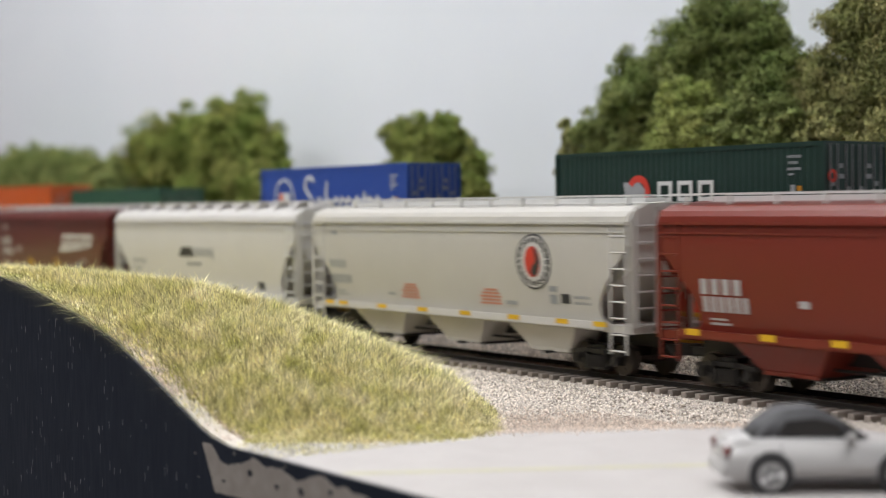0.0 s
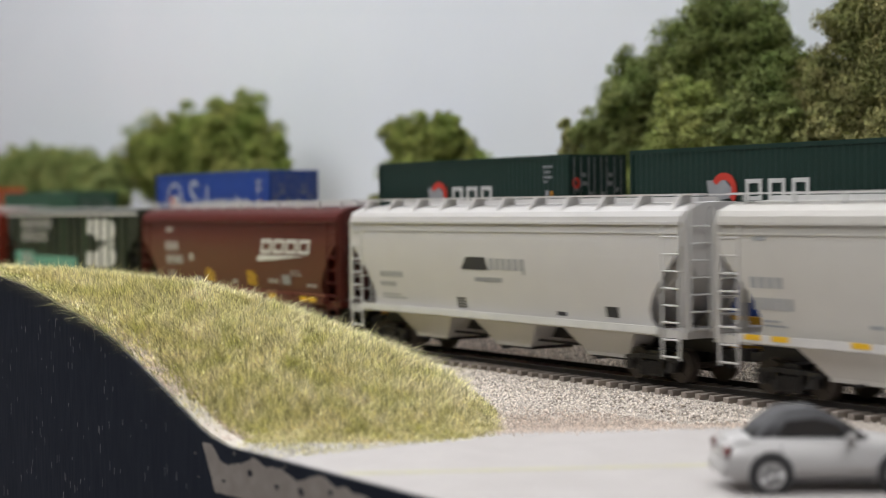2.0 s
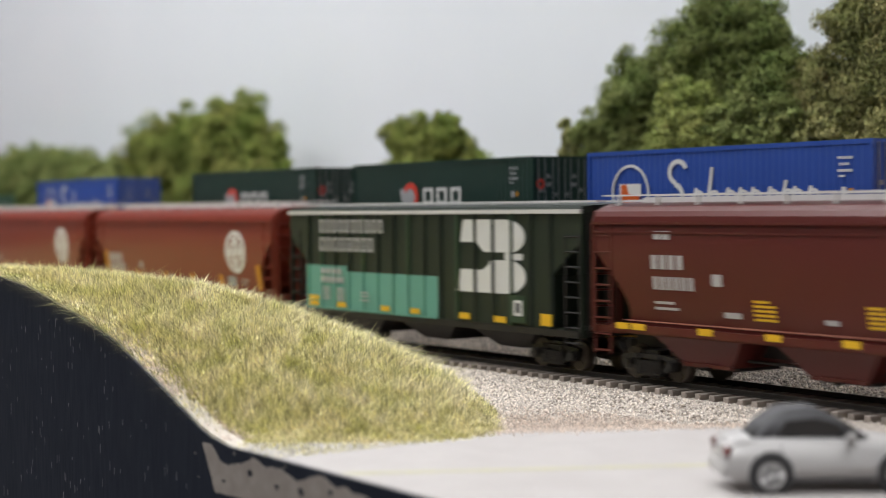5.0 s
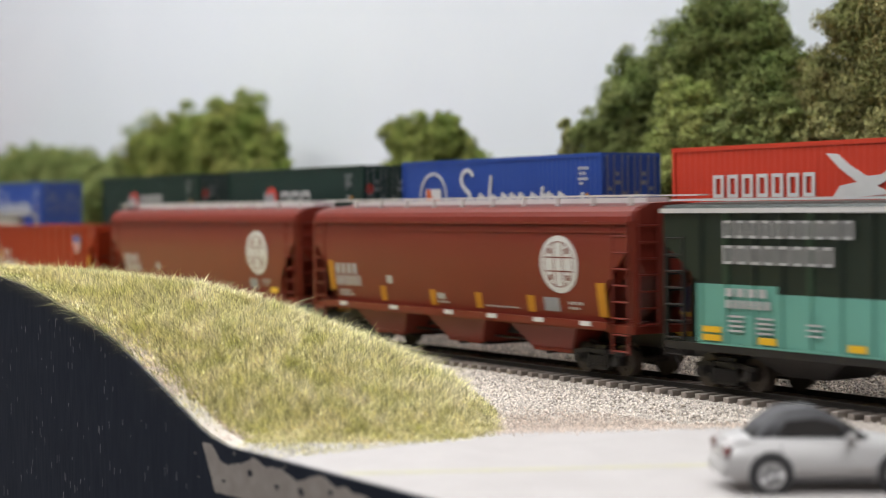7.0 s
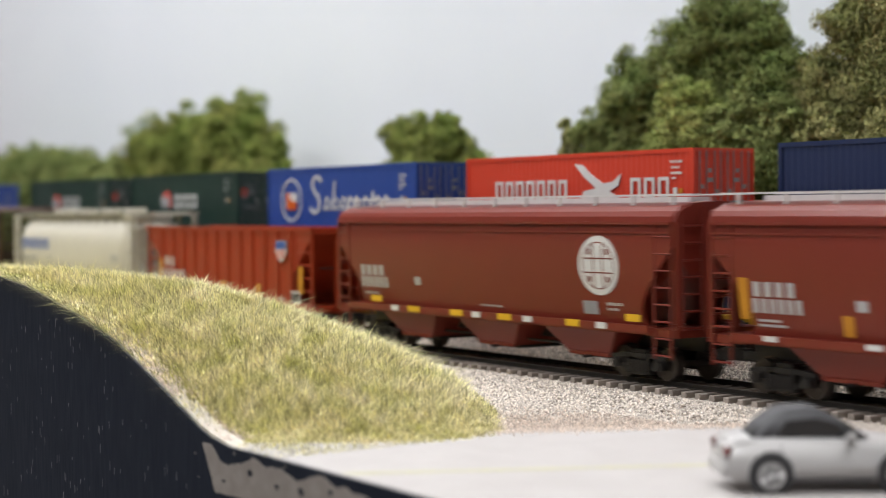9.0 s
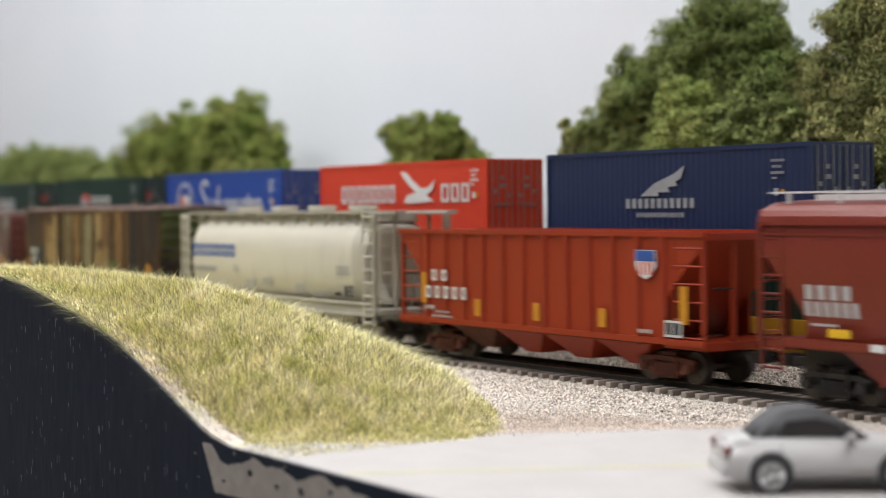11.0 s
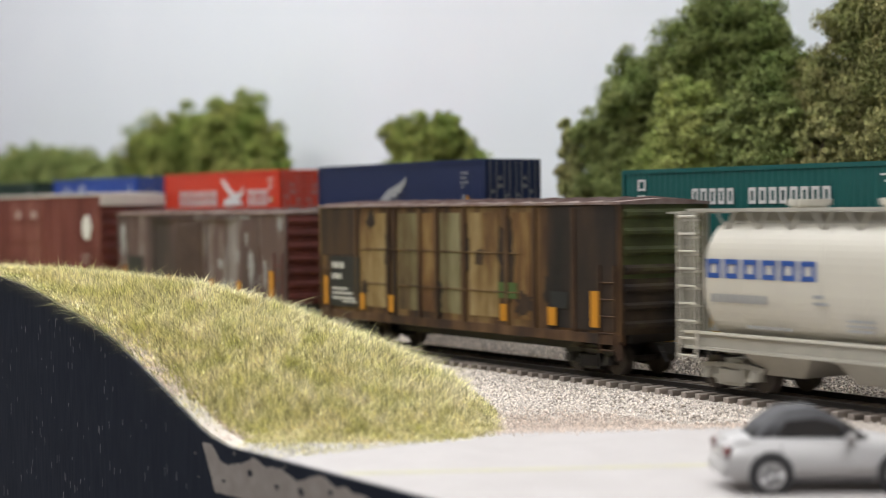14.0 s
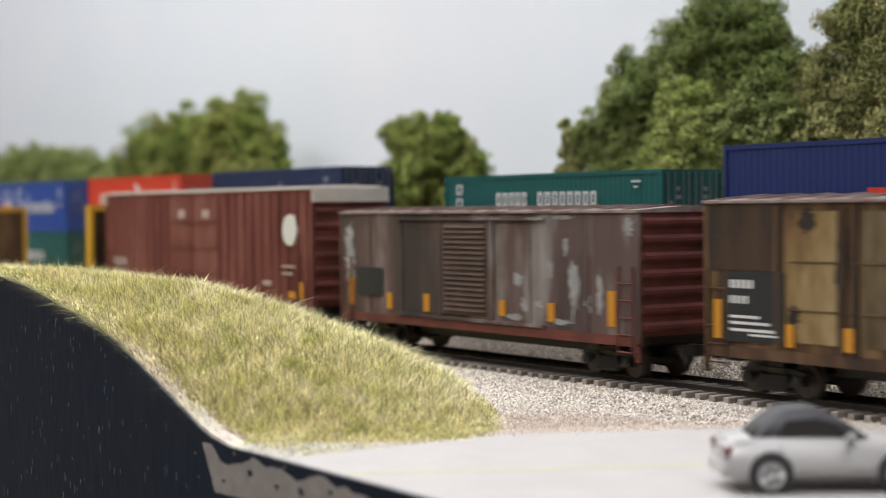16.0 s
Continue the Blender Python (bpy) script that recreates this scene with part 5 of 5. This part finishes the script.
for k2, (x0, z0, x1, z1) in enumerate(((56.6, 16.1, 64.6, 40.3), (71.7, 16.2, 76.1, 36.6), (25.7, 27.1, 32.9, 32.9), (47, 50.4, 61.5, 52.3), (85.4, 44, 92, 52.1), (-92, 22, -80, 46), (20, 15.4, 34, 19), (43, 15.4, 62, 18), (46, 30, 50, 38), (66, 18, 70, 27), (30, 18, 37, 25), (-90, 40, -82, 51), (38, 20, 44, 24), (54, 38, 58, 46))):
    pts = []
    for i in range(44):
        a = i * 2 * math.pi / 44
        rr = 0.66 + 0.5 * noise.noise(Vector((math.cos(a) * 2.3, math.sin(a) * 2.3, k2 * 3.7))) + 0.4 * noise.noise(Vector((math.cos(a) * 7, math.sin(a) * 7, k2 * 1.7)))
        pts.append(((x0 + x1) / 2 + (x1 - x0) / 2 * rr * math.cos(a), (z0 + z1) / 2 + (z1 - z0) / 2 * rr * math.sin(a)))
    part("peeled_patch", prism(bmesh.new(), pts, "y", -18.32, -18.1), BLUEGREY, box_q, "pale grey peeled paint")
for x in (-70, -46, 36, 68):
    part("side_seam", boxes((x - 0.5, x + 0.5, -18.6, -18.1, 14.4, 52)), MAUVE, box_q)
each(box_q, "amber_bar", [(-85.9, 16.7, -82.4, 27.4), (-57, 16.3, -53.2, 22.5), (-30.7, 16.3, -26.8, 23), (18.2, 17.2, 22, 22.7), (46.6, 16.6, 50.4, 22.8), (78.6, 16.6, 82.4, 28)], AMBER, -18.6)
bars(box_q, "repaint_panel", [(-79.3, 21.0, -60.3, 31.9)], PANELBLACK, -18.65)

box_r = boxcar("tall dusty red ribbed boxcar with white roof band", 113.0, 63.2, BOXRED, ENDRED, BOXWHITE, ENDRED, rise=1.2, end_ribs=8)
for s in (-1, 1):
    part("end_band", boxes((s * 113 - 0.5, s * 113 + 2.0, -18.4, 18.4, 57.8, 63.3)), BOXWHITE, box_r, "off-white band across the top of the end")
for i in range(27):
    x = -109 + i * 8.4
    if -31 < x < 25:
        continue
    part("rib", prism(bmesh.new(), [(x - 1.1, -18.1), (x - 0.6, -19.0), (x + 0.6, -19.0), (x + 1.1, -18.1)], "z", 14.4, 62.4), BOXRED, box_r)
for x0, x1 in ((-30, -3.4), (-2.8, 24)):
    d = part("door", boxes((x0, x1, -19.2, -18.0, 16, 61)), BOXRED, box_r, "plain sliding door")
    for z in (26, 38, 50):
        part("door_rib", boxes((x0 + 1, x1 - 1, -19.8, -19.0, z - 0.7, z + 0.7)), BOXRED, d)
part("emblem", disc(bmesh.new(), 95.5, -19.35, -18.2, 46, 6.4, 6.6, 28), WHITE, box_r, "white oval emblem")
bars(box_r, "lettering", [(-18.5, 51, -11, 55), (8.3, 51, 16, 55)] + word(-100, 27, -82, 31, 5) + word(-100, 21.5, -80, 25, 6) + [(70, 22, 78, 24), (88, 30, 100, 31), (88, 27, 98, 28)], surf("faded_white", (0.42, 0.33, 0.31), rough=0.7), -19.2)
each(box_r, "amber_bar", [(94, 17, 100, 20), (104, 17, 107, 24)], AMBER, -19.1)

# empty bulkhead flat car
flat = thing("bulkhead_flatcar", "empty flat car with yellow framed wooden end bulkheads", "flat car", "flat cars of the freight train")
part("deck", boxes((-110, 110, -18, 18, 12.5, 15)), RUST, flat)
part("side_sill", boxes((-110, 110, -18.4, -16.5, 9, 12.5), (-110, 110, 16.5, 18.4, 9, 12.5)), WELLY, flat)
for s in (-1, 1):
    b = part("bulkhead", boxes((s * 104 - 1.5, s * 104 + 1.5, -16.5, 16.5, 15, 55)), RUST, flat, "brown plank bulkhead")
    bm = bmesh.new()
    for y in (-17.6, 17.6):
        box(bm, s * 104 - 3.2, s * 104 + 3.2, y - 1.1, y + 1.1, 13, 57)
    box(bm, s * 104 - 3.2, s * 104 + 3.2, -18.7, 18.7, 55, 58)
    part("bulkhead_frame", bm, WELLY, b, "bright yellow steel frame")
    for i in range(8):
        z = 17 + i * 4.8
        part("slat", boxes((s * 104 + 1.5, s * 104 + 2.6, -16.4, 16.4, z, z + 1.2) if s > 0 else (s * 104 - 2.6, s * 104 - 1.5, -16.4, 16.4, z, z + 1.2)), BLACK, b)
for x in (-86, 86):
    truck(flat, x, BLACK)
couplers(flat, 112)

FREIGHT = [(hop_b, -290.5), (hop_a, -510.0), (hop_d, -727.5), (hop_c, -937.2), (hop_e, -1145.0), (hop_g, -1363.3), (hop_f, -1584.6), (hop_u, -1796.2),
           (hop_p, -1991.0), (box_s, -2206.5), (box_q, -2428.0), (box_r, -2659.0), (flat, -2901.0)]


# ---- containers and well cars of the second train ----
def container(paint, label, z, height=33.0, rods=C_BARS):
    t = thing("shipping_container", label, "container", "stacked shipping containers")
    wave = []
    for i in range(46):
        x = -66.5 + i * 2.95
        wave += [(x - 0.95, 13.6), (x - 0.55, 13.76), (x + 0.55, 13.76), (x + 0.95, 13.6)]
    wave = [(-69, 13.6)] + wave + [(69, 13.6)]
    bm = prism(bmesh.new(), [(x, -y) for x, y in wave] + wave[::-1], "z", 0.8, height - 1.0)
    part("body", bm, paint, t)
    bm = bmesh.new()
    for y in (-13.7, 13.7):
        box(bm, -70, 70, y - 0.4, y + 0.4, height - 1.5, height)
        box(bm, -70, 70, y - 0.4, y + 0.4, 0, 1.8)
        for x in (-69.3, 69.3):
            box(bm, x - 0.75, x + 0.75, y - 0.42, y + 0.42, 0, height)
    for x in (-69.4, 69.4):
        box(bm, x - 0.55, x + 0.55, -14, 14, height - 1.7, height - 0.05)
        box(bm, x - 0.55, x + 0.55, -14, 14, 0.05, 1.8)
    part("frame", bm, paint, t)
    for s in (-1, 1):
        d = part("door", boxes((69, 69.7, s * 0.2 if s > 0 else -12.8, 12.8 if s > 0 else -0.2, 1.8, height - 1.7)), paint, t)
        for y in (1.6, 4.4, 8.2, 11.4):
            part("lock_rod", rod(bmesh.new(), (70.1, s * y, 0.8), (70.1, s * y, height - 0.9), 0.2), rods, d, "grey lock rod")
        for y, z, w in ((6.2, 0.64, 1.2), (6.4, 0.74, 0.8), (9.8, 0.57, 0.7), (2.9, 0.52, 0.6)):
            part("door_label", boxes((69.6, 69.85, s * y - w, s * y + w, height * z, height * z + 1.5)), rods, d)
        for y in (4.4, 8.2):
            part("lock_handle", boxes((70.0, 70.5, s * y - 1.7, s * y + 1.7, height * 0.42, height * 0.42 + 0.7)), rods, d)
    return t


def side_marks(c, rects, material, name="lettering", label=""):
    for r in rects:
        part(name, plates([r], -14.1), material, c, label)


TOP, LOW = 41.8, 8.4
CARGO = []                                   # container, x of its left end at the start, height of its base


def stack(x, top, top_z, low):
    CARGO.append((top, x + 70, top_z))
    if low is not None:
        CARGO.append((low, x + 70, LOW))


def code_marks(c, x, z, material=WHITE):
    side_marks(c, word(x, z, x + 6.5, z + 0.9, 5, 0.6) + word(x + 0.6, z - 2, x + 5, z - 1.1, 3, 0.6) + word(x, z - 4, x + 6.2, z - 3.1, 4, 0.7) + [(x + 0.5, z - 5.6, x + 2.6, z - 4.9), (x + 1.4, z - 11, x + 3.4, z - 8.6)], material, "code_mark")
    side_marks(c, [(x + 4.4, z - 10.6, x + 6.2, z - 9.0)], AMBER, "code_plate")


def script_blue(label):
    c = container(C_BLUE, label, TOP)
    e = part("emblem", disc(bmesh.new(), -45, -14.25, -14.0, 17.5, 10.5, 10.5, 28, 0.91), WHITE, c, "white ring with orange figure")
    part("emblem_flag", plates([(-51, 14, -41, 16.5), (-51, 16.5, -39, 21)], -14.1), WHITE, e)
    part("emblem_orange", prism(bmesh.new(), [(-50, 20.5), (-47, 21), (-46, 17.5), (-40, 16.5), (-39.5, 14), (-42, 12.6), (-50, 13)], "y", -14.35, -14.1), C_ORANGE, e)
    bm = bmesh.new()
    disc(bm, -19, -14.25, -14.0, 24.6, 5.2, 4.6, 16, 0.66, (20, 250))
    disc(bm, -21.5, -14.25, -14.0, 16.0, 5.8, 5.4, 16, 0.68, (-150, 80))
    for x, h in ((-10, 6.5), (-2, 13.5), (6, 6.5), (12, 6.5), (18, 6.5), (26, 6.5), (33, 8.5), (37, 6.5), (44, 6.5)):
        prism(bm, [(x - 2.6, 12.5), (x - 1.0, 12.5), (x + 1.2, 12.5 + h), (x - 0.2, 12.5 + h)], "y", -14.25, -14.0)
        disc(bm, x + 1.6, -14.25, -14.0, 15.4, 2.7, 2.9, 12, 0.66)
    part("script_mark", bm, WHITE, c, "white flowing mark")
    code_marks(c, 56, 27)
    return c


def block_green(label):
    c = container(C_GREEN, label, TOP)
    e = part("emblem", disc(bmesh.new(), -20.5, -14.25, -14.0, 18.0, 6.2, 6.0, 20, 0.6, (-40, 150)), RED, c, "red and grey swirl")
    part("emblem_grey", prism(bmesh.new(), [(-29, 21.5), (-20, 21.5), (-16, 18), (-17, 15.5), (-24, 14.5), (-28, 16)], "y", -14.2, -14.0), GREYINK, e)
    blocks(c, "company_mark", [marks(-10, 14.5, 22, 21.6, 3, 0.72, 0.2)], WHITE, -14.1)
    code_marks(c, 54, 28, GREYINK)
    part("door_mark", disc(bmesh.new(), 0, 0, 0.1, 0, 1.8, 2.2, 12, 0.5), RED, c).matrix_local = pose(0.0702, -0.0105, 0.022, 0, 0, 90)
    return c


blue_1 = script_blue("bright blue shipping container with white flowing script mark")
blue_2 = script_blue("bright blue shipping container with white flowing script mark")
green_1 = block_green("dark green shipping container with white block mark")
green_2 = block_green("dark green shipping container with white block mark")
red_1 = container(C_RED, "bright red shipping container with white block lettering", TOP)
blocks(red_1, "block_mark", [marks(-49, 15.5, 0, 23.2, 7, 0.74, 0.16), marks(36, 15.5, 59, 23.2, 3, 0.74, 0.16)], WHITE, -14.1, label="white block marks")
part("swirl_mark", prism(bmesh.new(), [(3, 29), (8, 28.6), (13, 25), (20, 21.5), (26, 22), (31, 25), (29, 20.5), (24, 18.5), (30, 16), (12, 15), (6, 15.4), (9, 18.8), (16, 19.8), (9, 24)], "y", -14.3, -14.0), WHITE, red_1, "white bird-like mark")
code_marks(red_1, 58, 28)
navy_1 = container(C_NAVY, "dark navy shipping container with pale wing mark", TOP)
part("wing_mark", prism(bmesh.new(), [(-14, 16.5), (-6, 21), (4, 24), (10, 27), (8, 22.4), (5, 21.6), (6, 20), (1, 19.6), (2, 17.8), (-4, 17.8), (-4, 16.5)], "y", -14.3, -14.0), GREYINK, navy_1, "pale grey wing shape")
side_marks(navy_1, word(-22, 12.2, 16, 15.6, 11, 0.6) + word(-16, 9, 10, 10.6, 14, 0.6), GREYINK)
code_marks(navy_1, 52, 27, GREYINK)
teal_1 = container(C_TEAL, "teal green shipping container with white block lettering", TOP, 29.6)
side_marks(teal_1, [(53, 25.2, 58.4, 25.9), (54.6, 23.2, 56.8, 23.9)], WHITE, "block_mark")
blocks(teal_1, "company_mark", [marks(-61, z, -55.6, z + 4.0, 1, 0.8, 0.2) for z in (22.0, 16.4, 10.8, 5.2)] + [marks(-32, 17, -10, 22.4, 5, 0.7, 0.2), marks(-4, 17, 34, 22.4, 8, 0.7, 0.2)], WHITE, -14.1)
navy_2 = container(C_DEEP, "deep blue shipping container with small red mark", TOP)
side_marks(navy_2, [(-10, 12, 4, 15), (-6, 16, 2, 18)], RED, "red_mark")
low_green_1 = container(C_LGREEN, "mid green shipping container on the lower level", TOP, 29.6)
orange_1 = container(C_ORANGE, "orange shipping container with dark end", TOP, 30.6)


def lower(paint, colour):
    c = container(paint, colour + " shipping container in the well of a car", LOW)
    side_marks(c, word(-30, 14, 30, 20, 7, 0.6), WHITE)
    return c


for x, top, tz, low in ((-1210, orange_1, 41.8, lower(C_NAVY, "navy blue")), (-1032, low_green_1, 38.4, lower(C_GREEN, "dark green")), (-763.6, blue_1, TOP, lower(C_TEAL, "teal green")),
                        (-515.5, green_1, TOP, lower(C_RED, "bright red")), (-339, green_2, TOP, lower(C_BLUE, "bright blue")), (-164.5, blue_2, TOP, lower(C_TEAL, "teal green")),
                        (15.1, red_1, TOP, lower(C_NAVY, "navy blue")), (196, navy_1, TOP, lower(C_GREEN, "dark green")), (424, teal_1, 38.2, lower(C_TEAL, "teal green")), (595.6, navy_2, TOP, lower(C_NAVY, "navy blue"))):
    stack(x, top, tz, low)

WELLS = []
for c, xc, z in CARGO:
    if z != LOW:
        continue
    w = thing("well_car", "yellow low well car that carries stacked containers", "well car", "well cars of the container train")
    for s in (-1, 1):
        part("side_beam", boxes((-80, 80, s * 15.6 - 0.8, s * 15.6 + 0.8, 4.5, 13)), WELLY, w)
        part("end_deck", boxes((70.5, 84, -14, 14, 9.8, 12.6) if s > 0 else (-84, -70.5, -14, 14, 9.8, 12.6)), WELLY, w)
    part("well_floor", boxes((-70.3, 70.3, -14.6, 14.6, 1.9, 3.3)), WELLY, w)
    truck(w, -86, BLACK, False)
    WELLS.append((w, xc))


# ---- small car on the road ----
def road_car():
    t = thing("toy_car", "silver two-door model sports car with black soft top", "car")
    o = [(-9.0, 5.0), (-9.4, 8.2), (-8.6, 10.2), (-5, 11.0), (1, 11.2), (14, 11.0), (24, 10.2), (32, 8.6), (35.8, 6.8), (36.6, 4.6), (36, 2.4), (-8.2, 2.2)]
    bm = bmesh.new()
    prism(bm, o, "y", -9.2, 9.2)
    bmesh.ops.bevel(bm, geom=[e for e in bm.edges], offset=1.1, segments=3, affect="EDGES")
    body = part("body", bm, SILVER, t, smooth=True)
    roof = [(-3.6, 10.6), (0.2, 14.6), (4.0, 16.6), (10.5, 16.9), (15.5, 14.6), (20.5, 10.6)]
    bm = bmesh.new()
    prism(bm, roof, "y", -7.4, 7.4)
    for v in bm.verts:
        if v.co.z > 12:
            v.co.y *= 0.86
    bmesh.ops.bevel(bm, geom=[e for e in bm.edges], offset=0.7, segments=2, affect="EDGES")
    part("soft_top", bm, SOFTTOP, t, "black fabric soft top", smooth=True)
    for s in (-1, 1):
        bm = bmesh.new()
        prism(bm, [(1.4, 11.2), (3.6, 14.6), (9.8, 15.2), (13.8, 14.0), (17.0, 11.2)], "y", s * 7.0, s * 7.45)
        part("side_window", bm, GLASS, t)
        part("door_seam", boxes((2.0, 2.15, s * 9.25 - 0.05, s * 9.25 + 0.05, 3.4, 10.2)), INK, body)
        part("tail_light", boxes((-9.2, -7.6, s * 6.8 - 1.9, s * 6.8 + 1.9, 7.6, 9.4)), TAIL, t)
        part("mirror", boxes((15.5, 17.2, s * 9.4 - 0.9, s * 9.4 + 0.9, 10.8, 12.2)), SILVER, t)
        # thin dark strip that paints in the shade below the door sill
        part("sill_shade_strip", boxes((4, 21, s * 9.0 - 0.1, s * 9.0 + 0.1, 2.3, 3.0)), SOFTTOP, body)
    bm = bmesh.new()
    prism(bm, [(15.2, 14.7), (20.9, 10.8), (20.6, 10.6), (14.9, 14.4)], "y", -6.2, 6.2)
    part("windscreen", bm, GLASS, t)
    part("bumper", boxes((-9.8, -8.8, -8, 8, 3.2, 5.6)), SILVER, t)
    for x in (0.0, 26.4):
        for s in (-1, 1):
            part("wheel_arch", rod(bmesh.new(), (x, s * 8.0, 4.0), (x, s * 9.3, 4.0), 4.7, 24), SOFTTOP, body)
            w = part("wheel", rod(bmesh.new(), (x, s * 7.6, 3.7), (x, s * 9.6, 3.7), 3.7, 24), TYRE, t)
            bm = bmesh.new()
            rod(bm, (x, s * 9.55, 3.7), (x, s * 9.75, 3.7), 0.9, 10)
            for k in range(5):
                a = k * 1.2566
                rod(bm, (x, s * 9.6, 3.7), (x + 2.5 * math.cos(a), s * 9.65, 3.7 + 2.5 * math.sin(a)), 0.5, 6)
            disc(bm, x, s * 9.5, s * 9.75, 3.7, 2.9, 2.9, 20, 0.62)
            part("rim", bm, RIM, w)
    t.matrix_basis = pose(-0.2484 - 0.848 * 0.0092 , 0.241 + 0.53 * 0.0092, ROAD_TOP / 1000, 0, 0, 58.0)
    return t


road_car()


# ---- what moves ----
def glide(rows, t):
    for (a, p), (b, q) in zip(rows, rows[1:]):
        if t <= b:
            return p + (q - p) * (t - a) / (b - a)
    return rows[-1][1]


SPEED_A, SPEED_B = 121.05, -65.4
DRIFT_A = [(0, 0), (4, 6), (6.5, 7), (9, 6.5), (11.5, 6), (14.5, 1), (16, -5)]
DRIFT_B = [(0, 0), (2, -1), (4, -3), (6.5, -5), (8, -4.2), (9, -3), (11.3, 3.5), (12.5, 8.7), (13.5, 14), (14.5, 19), (15.25, 24), (16, 29.3)]


def motions():
    """The freight train runs one way, the container train the other, both slowing a little."""
    for car, x in FREIGHT:
        walk(car, [(t, pose((x + SPEED_A * t + d) / 1000, TRACK_A / 1000, 0)) for t, d in DRIFT_A])
    for thing_b, x, z in [(c, xc, z) for c, xc, z in CARGO] + [(w, xc, RAISE) for w, xc in WELLS]:
        walk(thing_b, [(t, pose((x + SPEED_B * t + d) / 1000, TRACK_B / 1000, z / 1000)) for t, d in DRIFT_B])
    times = [i / 15 for i in range(241)]
    turns = [(t, (SPEED_A * t + glide(DRIFT_A, t)) / 5.3) for t in times]
    for w in WHEELSETS:
        x, y, z = w.location
        walk(w, [(t, Matrix.Translation((x, y, z)) @ Matrix.Rotation(a, 4, "Y")) for t, a in turns])


motions()
